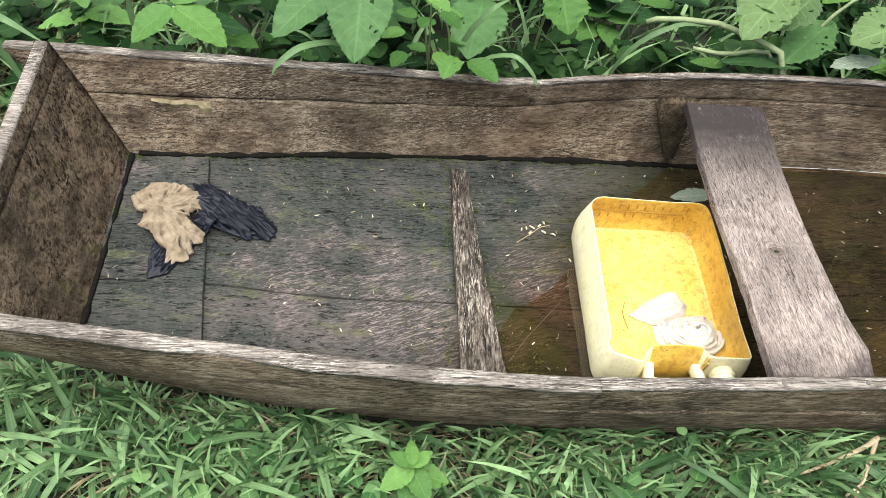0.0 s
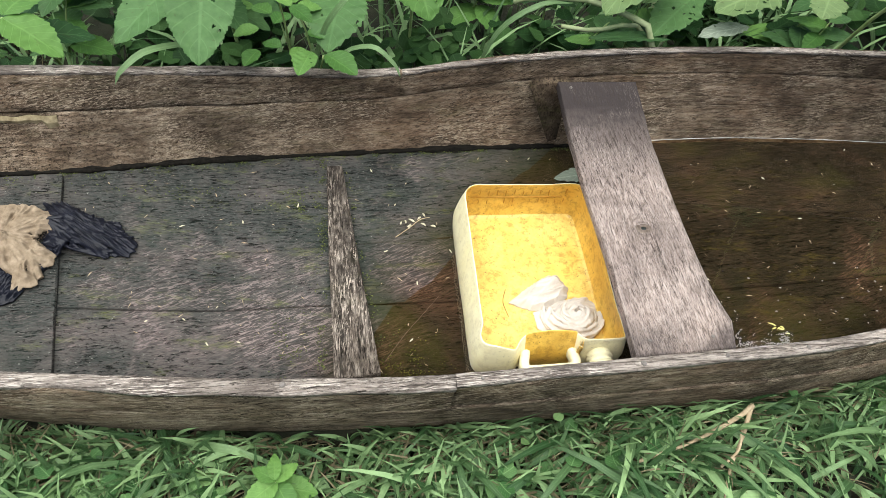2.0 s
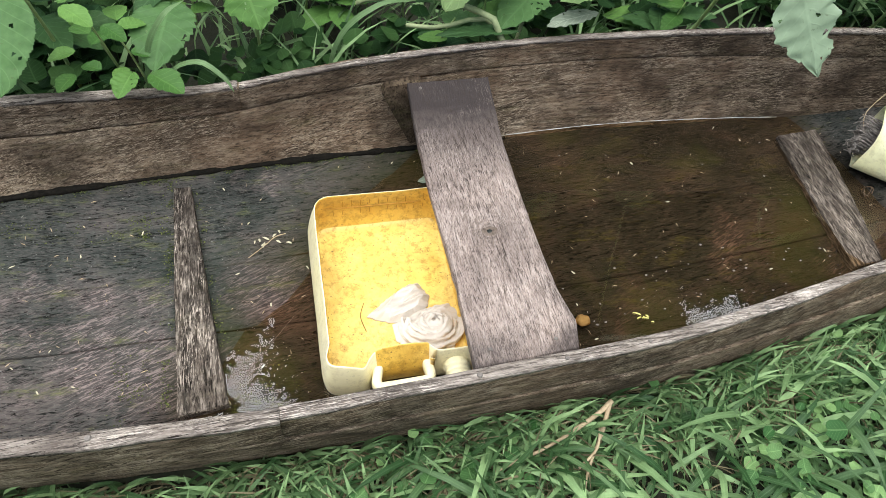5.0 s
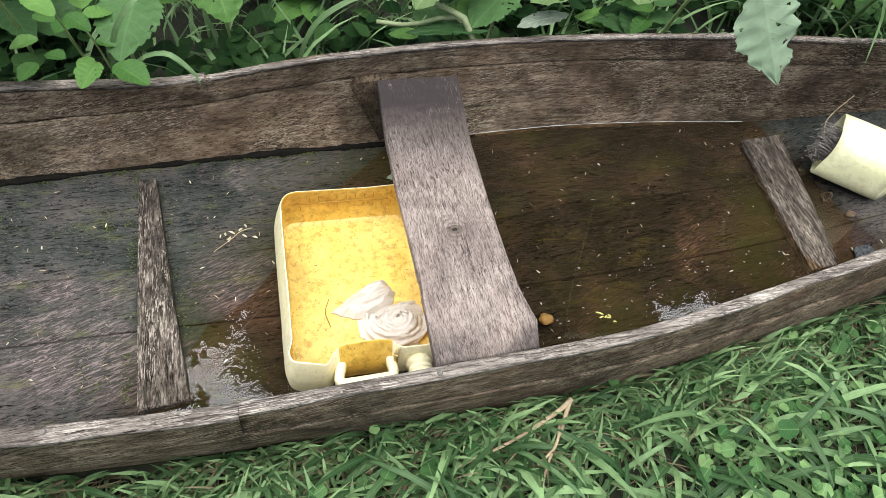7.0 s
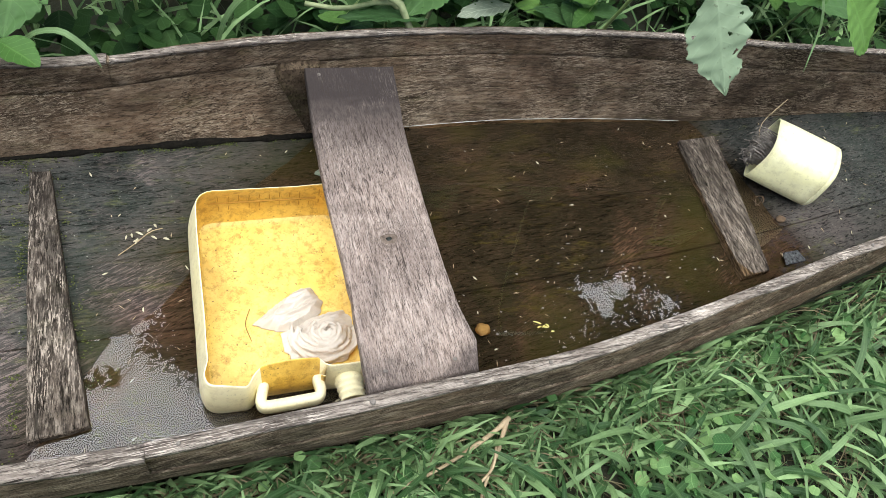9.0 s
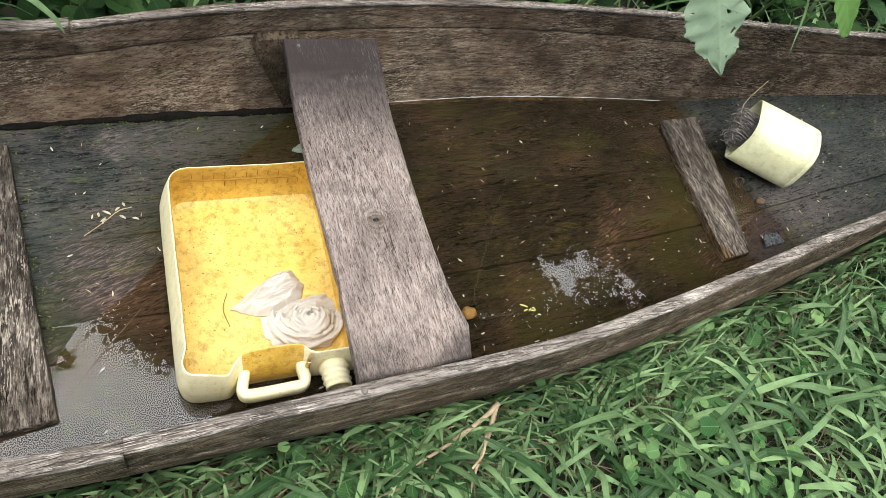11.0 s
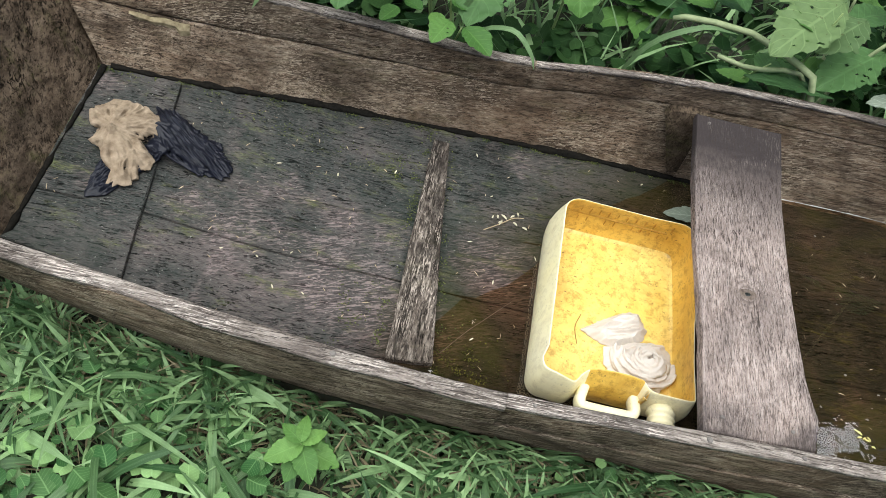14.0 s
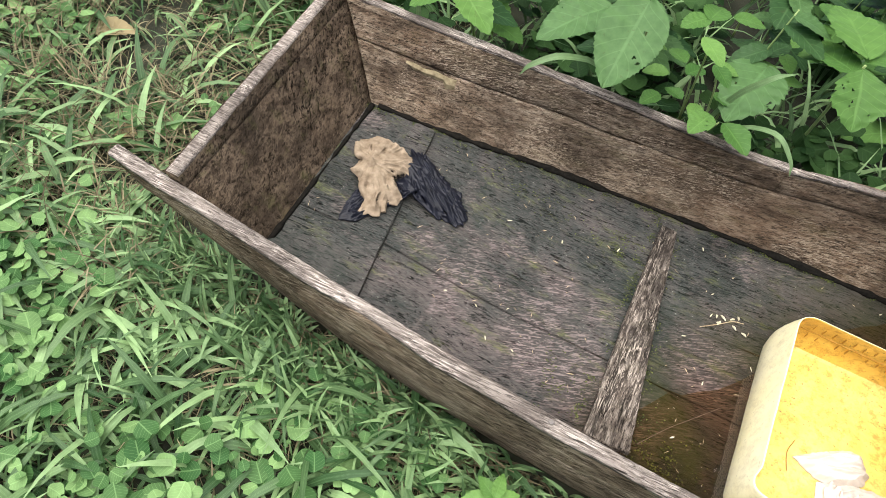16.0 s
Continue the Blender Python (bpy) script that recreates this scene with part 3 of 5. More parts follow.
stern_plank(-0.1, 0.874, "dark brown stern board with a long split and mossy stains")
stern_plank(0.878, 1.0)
rings = []
for j in range(25):
    v = j / 24
    x = -0.708 - 0.058 * v
    ya, yb = side_point(x, 1.0, False).y, side_point(x, 1.0, True).y
    y = ya + (yb - ya) * v
    z = 0.387 + 0.036 * v + rough(y, 5, 2, 0.002, 20)
    rings.append([(x - a, y, z + b) for a, b in ((-0.001, -0.006), (0.0, 0.003), (0.008, 0.005), (0.026, 0.004), (0.033, -0.006))])
part("stern_edge", swept(rings), EDGE, boat, "bleached worn top edge of the stern board", True)


def slab(name, outline, material, thick, rest=None, top=None, parent=None, label="", chamfer=0.003, wear=0.002):
    """A board of a given outline (x, y), resting on the floor or with its top at a height."""
    bm = bmesh.new()
    pts = []
    m = len(outline)
    for i in range(m):
        a, b = Vector(outline[i]), Vector(outline[(i + 1) % m])
        cuts = max(1, int((b - a).length / 0.03))
        for c in range(cuts):
            p = a + (b - a) * c / cuts
            pts.append(Vector((p.x + rough(p.x, p.y, 1, wear, 30), p.y + rough(p.x, p.y, 8, wear, 30))))
    cx = sum((p for p in pts), Vector((0, 0))) / len(pts)

    def height(p, up):
        if rest is not None:
            return rest(p.x, p.y) + (thick if up else -0.004)
        return top(p.x, p.y) - (0 if up else thick)

    rings = []
    for inset, up, drop in ((0, False, 0), (0, True, chamfer), (chamfer, True, 0)):
        ring = []
        for p in pts:
            q = p + (cx - p).normalized() * inset
            ring.append(bm.verts.new((q.x, q.y, height(q, up) - drop)))
        rings.append(ring)
    n = len(pts)
    for a, b in zip(rings, rings[1:]):
        for i in range(n):
            bm.faces.new((a[i], a[(i + 1) % n], b[(i + 1) % n], b[i]))
    bm.faces.new(rings[0])
    bm.faces.new(rings[-1])
    bmesh.ops.recalc_face_normals(bm, faces=bm.faces)
    return part(name, bm, material, parent or boat, label)


slab("floor_rib", [(-0.49, 1.182), (-0.436, 1.185), (-0.348, 0.668), (-0.59, 0.690), (-0.545, 0.745), (-0.485, 0.82)], FLOOR, 0.012, rest=floor_z, label="flat blackened cross board by the stern")
slab("floor_rib", [(0.167, 1.279), (0.207, 1.281), (0.247, 0.98), (0.290, 0.694), (0.191, 0.679), (0.177, 0.97)], RIB, 0.020, rest=floor_z, label="tapered floor rib with flaking pale wood")
slab("floor_rib", [(1.880, 1.317), (2.005, 1.322), (1.985, 1.08), (1.955, 0.855), (1.868, 0.846), (1.868, 1.06)], RIB, 0.024, rest=floor_z)
seat_z = lambda x, y: 0.316 - 0.004 * math.sin((y - 0.6) / 0.78 * math.pi) + 0.008 * (y - 1.0)
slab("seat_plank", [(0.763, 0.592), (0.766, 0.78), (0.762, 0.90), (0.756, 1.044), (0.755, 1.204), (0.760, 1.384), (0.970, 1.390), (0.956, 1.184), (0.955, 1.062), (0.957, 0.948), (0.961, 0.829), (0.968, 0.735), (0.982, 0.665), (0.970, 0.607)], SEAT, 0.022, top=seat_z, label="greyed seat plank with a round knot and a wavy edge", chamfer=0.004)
bm = bmesh.new()
cleat = [[bm.verts.new(side_point(x, q, True) + Vector((0, -d, 0))) for x, q in ((0.700, 0.73), (0.712, 0.79), (0.80, 0.80), (0.80, 0.22), (0.775, 0.20))] for d in (-0.004, 0.026)]
for i in range(5):
    bm.faces.new((cleat[0][i], cleat[0][(i + 1) % 5], cleat[1][(i + 1) % 5], cleat[1][i]))
bm.faces.new(cleat[0])
bm.faces.new(cleat[1])
bmesh.ops.recalc_face_normals(bm, faces=bm.faces)
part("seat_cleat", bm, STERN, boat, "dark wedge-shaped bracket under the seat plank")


# a torn pale splinter on the far side near the stern
bm = bmesh.new()
rows = []
for i in range(13):
    x = -0.565 + 0.135 * i / 12
    w0 = 0.034 * math.sin(math.pi * min(1, (i + 0.6) / 13)) ** 0.6 + 0.006 + rough(x, 4, 2, 0.012, 60) + (0.045 if i in (10, 11, 12) else 0)
    p, q = side_point(x, 0.60 - w0 * 1.6, True), side_point(x, 0.605 + rough(x, 1, 1, 0.02, 30), True)
    rows.append([bm.verts.new((v.x, v.y - d, v.z)) for v, d in ((p, 0.001), ((p + q) / 2, 0.005), (q, 0.001))])
for a, b in zip(rows, rows[1:]):
    for i in range(2):
        bm.faces.new((a[i], a[i + 1], b[i + 1], b[i]))
part("splinter", bm, plain("torn_wood", (0.13, 0.10, 0.055), (0.33, 0.275, 0.165), 70, 0.9, 0, 0.6), boat, "pale torn splinter of wood")


# nails along the near rim and the seat
def nail(x, y, z, r=0.005):
    bm = bmesh.new()
    bmesh.ops.create_cone(bm, cap_ends=True, segments=10, radius1=r, radius2=r * 0.7, depth=0.003, matrix=Matrix.Translation((x, y, z)))
    return part("nail", bm, NAIL, boat)


for x, r in ((0.115, 0.006), (0.46, 0.004), (0.58, 0.0035), (0.762, 0.006), (0.93, 0.005), (1.10, 0.005), (1.367, 0.006), (1.70, 0.005), (2.0, 0.005)):
    nail(x, near_rim(x) - 0.012, near_top(x) + 0.006, r)
for x, y in ((0.80, 0.63), (0.93, 0.635), (0.79, 1.36)):
    nail(x, y, seat_z(x, y) + 0.001, 0.0045)

# ---- rainwater ----
bm = bmesh.new()
rows = []
for i in range(61):
    x = 0.08 + 2.62 * i / 60
    rows.append([bm.verts.new((x, near_floor(x) + (far_floor(x) - near_floor(x)) * q + (0.012 * q if q == 1 else (-0.012 if q == 0 else 0)), WATER_Z)) for q in (0, 0.25, 0.5, 0.75, 1)])
for a, b in zip(rows, rows[1:]):
    for i in range(4):
        bm.faces.new((a[i], a[i + 1], b[i + 1], b[i]))
bmesh.ops.recalc_face_normals(bm, faces=bm.faces)
water = tagged(part("water", bm, WATER, None), "shallow brown rainwater lying in the boat", "water", kind="structure")
water.visible_shadow = False

# the seat's knot
for r, z, mat, lab in ((0.017, 0.0007, KNOT, "dark round knot"), (0.006, 0.0012, FLOOR, "black heart of the knot")):
    bm = bmesh.new()
    ring = [(0.862 + r * (1.25 * math.cos(a)) * (1 + 0.12 * math.sin(3 * a)), 0.905 + r * math.sin(a) * (1 + 0.1 * math.sin(2 * a + 1))) for a in [2 * math.pi * k / 18 for k in range(18)]]
    top = [bm.verts.new((x, y, seat_z(x, y) - 0.001)) for x, y in ring]
    mid = [bm.verts.new((0.862 + (x - 0.862) * 0.75, 0.905 + (y - 0.905) * 0.75, seat_z(x, y) + z)) for x, y in ring]
    for i in range(18):
        bm.faces.new((top[i], top[(i + 1) % 18], mid[(i + 1) % 18], mid[i]))
    bm.faces.new(mid)
    part("knot", bm, mat, boat, lab, True)



# ---- the cut canister ----
def rounded(corners, per=7):
    """A plan outline with rounded corners, from (x, y, radius)."""
    out = []
    m = len(corners)
    for i, (x, y, r) in enumerate(corners):
        p = Vector((x, y))
        a = (Vector(corners[i - 1][:2]) - p).normalized()
        b = (Vector(corners[(i + 1) % m][:2]) - p).normalized()
        for j in range(per + 1):
            t = j / per
            out.append(p + a * r * (1 - t) ** 2 + b * r * t ** 2)
    dense = []
    for i in range(len(out)):
        a, b = out[i], out[(i + 1) % len(out)]
        c = max(1, int((b - a).length / 0.025))
        dense += [a + (b - a) * k / c for k in range(c)]
    return dense


def inset(outline, d):
    n = len(outline)
    res = []
    for i in range(n):
        t = (outline[(i + 1) % n] - outline[i - 1]).normalized()
        res.append(outline[i] + Vector((t.y, -t.x)) * d)
    return res


canister = thing("canister", (0.64, 0.92, 0.07), "yellow plastic canister cut open lengthwise, stained, standing in shallow water", "container")
plan = rounded([(0.480, 1.146, 0.060), (0.818, 1.150, 0.045), (0.830, 0.700, 0.026), (0.724, 0.701, 0.012), (0.714, 0.706, 0.008), (0.592, 0.704, 0.010), (0.578, 0.682, 0.016), (0.484, 0.684, 0.040)])
base_z = 0.065
front_rim = smooth([(0.47, 0.188), (0.52, 0.192), (0.552, 0.178), (0.578, 0.170), (0.594, 0.178), (0.610, 0.186), (0.700, 0.188), (0.718, 0.179), (0.745, 0.171), (0.80, 0.174), (0.835, 0.184)])
back_rim = smooth([(0.46, 0.200), (0.53, 0.208), (0.60, 0.205), (0.66, 0.200), (0.73, 0.202), (0.80, 0.203), (0.84, 0.198)])


def rim_z(x, y):
    f = min(1.0, max(0.0, (y - 0.76) / 0.30))
    f = f * f * (3 - 2 * f)
    return front_rim(x) * (1 - f) + back_rim(x) * f + rough(x, y, 2, 0.003, 16)


def lean(x, y):
    """How far the wall leans in towards its cut edge: most at the handle recess and along the long outer side."""
    if y < 0.74:
        a = min(1.0, max(0.0, (x - 0.588) / 0.016)) * min(1.0, max(0.0, (0.716 - x) / 0.012))
        return 1.0 + 1.0 * a
    return 1.0 + 0.75 * max(0.0, min(1.0, (0.60 - x) / 0.10))


def shell(levels):
    """Rings of the wall, each (inset, share of the height, how much the lean counts)."""
    rings = []
    for d, h, k in levels:
        ring = []
        for i, p in enumerate(plan):
            t = (plan[(i + 1) % len(plan)] - plan[i - 1]).normalized()
            q = p + Vector((t.y, -t.x)) * (d + k * 0.011 * lean(p.x, p.y) + rough(p.x, p.y, 6, 0.0012, 18))
            if d > 0.015 and h > 0.1:
                q = Vector((min(0.806, max(0.503, q.x)), max(0.722 if 0.59 < q.x < 0.72 else 0.710, q.y)))
            ring.append((q.x, q.y, base_z + (rim_z(q.x, q.y) - base_z) * h))
        rings.append(ring)
    return rings


outer = shell([(0.016, 0.0, 0), (0.007, 0.02, 0), (0.003, 0.09, 0), (0.001, 0.25, 0), (0.0, 0.42, 0), (0.0, 0.60, 0.22), (0.0, 0.80, 0.58), (0.0, 0.93, 0.9), (0.0004, 0.985, 1), (0.0014, 1.0, 1), (0.0030, 1.0, 1)])
inner = shell([(0.0030, 1.0, 1), (0.0042, 0.985, 1), (0.0040, 0.93, 0.9), (0.0040, 0.80, 0.58), (0.0042, 0.60, 0.3), (0.006, 0.42, 0.2), (0.010, 0.28, 0.2), (0.0155, 0.19, 0.2)])
foot = shell([(0.0155, 0.19, 0.2), (0.022, 0.155, 0.2), (0.030, 0.145, 0.2)])
def recessed(f):
    c = f.calc_center_median()
    return 0.597 < c.x < 0.709 and c.y < 0.735 and c.z > 0.08


for name, keep, mat, lab in (("body", False, YELLOW, "pale yellow outer wall with scuffs"), ("handle_recess", True, YELLOW_IN, "orange-stained hollow behind the handle")):
    bm = swept(outer, False)
    bmesh.ops.delete(bm, geom=[f for f in bm.faces if recessed(f) != keep], context="FACES")
    part(name, bm, mat, canister, lab, True)
bm = swept(inner, False)
bmesh.ops.recalc_face_normals(bm, faces=bm.faces)
part("lining", bm, YELLOW_IN, canister, "orange-stained inside", True)
bm = swept(foot, False)
bm.verts.ensure_lookup_table()
floor_face = bm.faces.new(list(bm.verts)[-len(plan):])
bmesh.ops.triangulate(bm, faces=[floor_face])
bmesh.ops.recalc_face_normals(bm, faces=bm.faces)
part("base", bm, YELLOW_BASE, canister, "orange-stained bottom with dirt specks")


def strap(points, w, h):
    """A rounded flat bar along points that lie in a level plane."""
    pts = [Vector(p) for p in points]
    rings = []
    for i, p in enumerate(pts):
        d = (pts[min(i + 1, len(pts) - 1)] - pts[max(i - 1, 0)]).normalized()
        u = d.cross(Vector((0, 0, 1))).normalized()
        v = u.cross(d)
        rings.append([p + u * (w * math.copysign(abs(math.cos(a)) ** 0.6, math.cos(a))) + v * (h * math.copysign(abs(math.sin(a)) ** 0.6, math.sin(a))) for a in [2 * math.pi * k / 12 for k in range(12)]])
    return swept(rings)


part("handle", strap(bend([(0.601, 0.708, 0.126), (0.596, 0.690, 0.130), (0.5935, 0.676, 0.131), (0.600, 0.6665, 0.129), (0.625, 0.6655, 0.128), (0.680, 0.6675, 0.128), (0.701, 0.669, 0.129), (0.7075, 0.679, 0.131), (0.707, 0.692, 0.130), (0.705, 0.709, 0.126)], 36), 0.0105, 0.017), YELLOW, canister, "moulded carrying handle", True)
rings = []
for t, r in ((0, 0.030), (0.18, 0.030), (0.24, 0.0325), (0.32, 0.0325), (0.36, 0.0275), (0.46, 0.0272), (0.50, 0.0300), (0.55, 0.0300), (0.58, 0.0268), (0.68, 0.0268), (0.72, 0.0296), (0.77, 0.0296), (0.80, 0.0265), (0.90, 0.0265), (0.95, 0.0280), (1.0, 0.0270), (1.0, 0.0215), (0.3, 0.0215)):
    rings.append([(0.766 + 0.004 * t + 0.92 * r * math.cos(2 * math.pi * a / 24), 0.708 - 0.052 * t, 0.122 + 0.92 * r * math.sin(2 * math.pi * a / 24)) for a in range(24)])
part("neck", swept(rings), YELLOW, canister, "threaded spout", True)
rng = random.Random(9)
for i in range(11):
    x = 0.548 + 0.022 * i
    for z, tall in ((0.172, 0.017), (0.138, 0.013)):
        if rng.random() < 0.22:
            continue
        y = 1.1355 + 0.0015 * (z < 0.14)
        bm = bmesh.new()
        bmesh.ops.create_cube(bm, size=1, matrix=Matrix.Translation((x, y, z + rng.uniform(-0.003, 0.003))) @ Matrix.Rotation(0.06, 4, "Y") @ Matrix.Diagonal((0.0013, 0.004, tall * rng.uniform(0.7, 1.3), 1)))
        part("graduation_mark", bm, MARK, canister)
bm = bmesh.new()
bmesh.ops.create_cube(bm, size=1, matrix=Matrix.Translation((0.645, 1.1370, 0.153)) @ Matrix.Diagonal((0.235, 0.004, 0.0016, 1)))
part("graduation_line", bm, MARK, canister)


# ---- cloths ----
def fuse(ob, size):
    """Melts the folds of a cloth into one skin."""
    m = ob.modifiers.new("skin", "REMESH")
    m.mode, m.voxel_size, m.use_smooth_shade = "VOXEL", size, True
    bpy.context.view_layer.update()
    skin = bpy.data.meshes.new_from_object(ob.evaluated_get(bpy.context.evaluated_depsgraph_get()))
    ob.modifiers.clear()
    ob.data = skin
    for f in skin.polygons:
        f.use_smooth = True



def crumpled(name, outline, floor, rise, depth, material, label, seed, along=0.0, pull=3.0, coil=0.0, fine=30.0, rings=36, spokes=170, ragged=0.0, gather=None):
    """A crumpled cloth with the given outline. Sharp folds run along a direction (degrees), or round in a coil."""
    pts = [Vector(p) for p in outline]
    c = sum(pts, Vector((0, 0))) / len(pts)
    ca, sa = math.cos(radians(along)), math.sin(radians(along))
    polar = []
    for p, q in zip(pts, pts[1:] + pts[:1]):
        for t in range(12):
            d = p + (q - p) * t / 12 - c
            polar.append((math.atan2(d.y, d.x) % (2 * math.pi), d.length))
    polar.sort()
    angles, lengths = [a for a, _ in polar], [r for _, r in polar]
    girth = sum(lengths) / len(lengths)
    bm = bmesh.new()
    rows = []
    for i in range(rings + 1):
        r = i / rings
        row = []
        for k in range(spokes):
            a = 2 * math.pi * k / spokes
            edge = float(np.interp(a, angles, lengths, period=2 * math.pi))
            edge *= 1 + 0.06 * noise.noise(Vector((math.cos(a) * 7, math.sin(a) * 7, seed))) + ragged * noise.noise(Vector((math.cos(a) * 19, math.sin(a) * 19, seed)))
            d = edge * r
            x, y = c.x + d * math.cos(a), c.y + d * math.sin(a)
            u, v = (x * ca + y * sa) * fine / pull, (-x * sa + y * ca) * fine
            wx, wy = noise.noise(Vector((u * 0.7, v * 0.5, seed))) * 0.9, noise.noise(Vector((u * 0.6, v * 0.6, seed + 9))) * 0.9
            fold = 1 - abs(2 * noise.noise(Vector((u + wx, v + wy, seed + 3))))
            small = 1 - abs(2 * noise.noise(Vector((u * 2.3 + wy, v * 2.3 - wx, seed + 5))))
            lump = 0.0
            if gather:
                ox, oy = x - gather[0], y - gather[1]
                far_off, turn = math.hypot(ox, oy), math.atan2(oy, ox) + 0.22 * wx
                fold = 1 - abs(2.3 * noise.noise(Vector((math.cos(turn) * 5.0, math.sin(turn) * 5.0, seed + far_off * 11))))
                wrap = 1 - abs(2.4 * noise.noise(Vector((x * 19 + 1.4 * wx, y * 19 + 1.4 * wy, seed)))) ** 0.8
                fold = 0.5 * fold + 0.6 * wrap
                small = 1 - abs(2.2 * noise.noise(Vector((math.cos(turn) * 8 + 2 * wy, math.sin(turn) * 8, seed + far_off * 30))))
                lump = 0.014 * math.exp(-(far_off / 0.013) ** 2)
            if coil:
                ph = a + coil * (0.6 * d / girth + 0.4 * r) ** 0.8 + 1.3 * wx
                fold = 1.1 * (1 - abs(math.sin(ph * 0.5)) ** 1.4)
                small *= 0.35
            body = (1 - r ** 3) * rise * (0.8 + 0.5 * noise.noise(Vector((x * 14, y * 14, seed))))
            h = body + lump + depth * (0.62 * fold + 0.38 * small) * min(1.0, 3.0 * (1 - r) + 0.2)
            row.append(bm.verts.new((x, y, floor(x, y) + 0.003 + max(0.0, h))))
        rows.append(row)
    for a, b in zip(rows, rows[1:]):
        for k in range(spokes):
            bm.faces.new((a[k], a[(k + 1) % spokes], b[(k + 1) % spokes], b[k]))
    bmesh.ops.remove_doubles(bm, verts=bm.verts, dist=0.00001)
    under = bmesh.ops.extrude_face_region(bm, geom=[f for f in bm.faces])
    for v in [g for g in under["geom"] if isinstance(g, bmesh.types.BMVert)]:
        v.co.z -= 0.003
    bmesh.ops.recalc_face_normals(bm, faces=bm.faces)
    ob = part(name, bm, material, None, shade=True)
    return tagged(ob, label, "rag")


on_rib = lambda x, y: floor_z(x, y) + (0.013 if x < -0.38 else 0.013 - 0.010 * min(1, (x + 0.38) / 0.02))
in_tray = lambda x, y: base_z + 0.016
crumpled("dark_rag", [(-0.452, 1.094), (-0.414, 1.098), (-0.346, 1.074), (-0.297, 1.061), (-0.247, 1.007), (-0.262, 0.973), (-0.311, 0.964), (-0.348, 0.975), (-0.389, 0.985), (-0.40, 0.945), (-0.428, 0.96), (-0.44, 1.03)], on_rib, 0.002, 0.019, DARKCLOTH, "wet black cloth spread flat on the floor planks", 3.0, along=-32, pull=7.0, fine=70, rings=60, spokes=300, ragged=0.16)
crumpled("dark_rag", [(-0.39, 0.965), (-0.415, 0.915), (-0.436, 0.877), (-0.453, 0.839), (-0.488, 0.820), (-0.498, 0.865), (-0.500, 0.914), (-0.469, 0.95), (-0.43, 0.975)], on_rib, 0.002, 0.011, DARKCLOTH, "end of a wet black cloth on the floor planks", 6.0, along=60, pull=5.0, fine=120, rings=50, spokes=200)
crumpled("beige_rag", [(-0.567, 1.039), (-0.530, 1.084), (-0.468, 1.083), (-0.415, 1.055), (-0.411, 1.023), (-0.436, 0.985), (-0.398, 0.956), (-0.396, 0.926), (-0.430, 0.918), (-0.413, 0.880), (-0.448, 0.860), (-0.464, 0.903), (-0.508, 0.937), (-0.534, 0.956), (-0.538, 0.999)], lambda x, y: on_rib(x, y) + 0.004, 0.009, 0.019, BEIGE, "crumpled beige cloth lying on a black one", 8.0, along=70, pull=3.0, fine=40, ragged=0.04, gather=(-0.500, 0.982), rings=64, spokes=260)
def gathered(ob, knot, ends, thick, lift, size, seed):
    """Adds folds that run from a knot to the cloth's ends, and melts all into one skin."""
    bm = bmesh.new()
    bm.from_mesh(ob.data)
    g = random.Random(seed)
    k = Vector(knot)
    for ex, ey in ends:
        for _ in range(2):
            e = Vector((ex + g.uniform(-0.012, 0.012), ey + g.uniform(-0.012, 0.012)))
            side = Vector((-(e - k).y, (e - k).x)) * g.uniform(-0.22, 0.22)
            mid = (e + k) / 2 + side
            pts = [Vector((p.x, p.y, on_rib(p.x, p.y) + h)) for p, h in ((k, lift), (k.lerp(mid, 0.5), lift * 0.95), (mid, lift * 0.7), (mid.lerp(e, 0.5), lift * 0.5), (e, 0.006))]
            w = thick * g.uniform(0.7, 1.2)
            piece = tube(bend(pts, 14), [w * (0.45 + 0.75 * math.sin(math.pi * (0.1 + 0.8 * i / 14))) for i in range(15)], 12)
            piece.normal_update()
            for v in piece.verts:
                v.co -= v.normal * 0.5 * w * abs(noise.noise(Vector((v.co.x * 70, v.co.y * 70, v.co.z * 140 + seed))))
            me = bpy.data.meshes.new("fold")
            piece.to_mesh(me)
            bm.from_mesh(me)
            bpy.data.meshes.remove(me)
            piece.free()
    bm.to_mesh(ob.data)
    bm.free()
    fuse(ob, size)


for ob in [o for o in bpy.data.objects if o.name.startswith("beige_rag")]:
    gathered(ob, (-0.500, 0.985), ((-0.560, 1.035), (-0.530, 1.072), (-0.500, 1.078), (-0.468, 1.075), (-0.430, 1.050), (-0.418, 1.026), (-0.445, 0.995), (-0.405, 0.945), (-0.430, 0.925), (-0.422, 0.884), (-0.446, 0.868), (-0.470, 0.905), (-0.528, 0.962)), 0.0085, 0.026, 0.0016, 4)
for ob in [o for o in bpy.data.objects if o.name == "dark_rag"]:
    gathered(ob, (-0.435, 1.045), ((-0.255, 0.985), (-0.270, 1.010), (-0.300, 1.045), (-0.262, 1.000), (-0.305, 0.975), (-0.345, 1.055), (-0.340, 0.985), (-0.395, 0.985)), 0.0035, 0.016, 0.0016, 7)
crumpled("white_rag", [(0.594, 0.865), (0.642, 0.903), (0.696, 0.938), (0.726, 0.941), (0.746, 0.903), (0.739, 0.875), (0.699, 0.855), (0.675, 0.840), (0.641, 0.843)], in_tray, 0.012, 0.017, WHITE, "loose end of thin white cloth inside the canister", 2.0, along=25, pull=4.0, fine=42, rings=50, spokes=200)
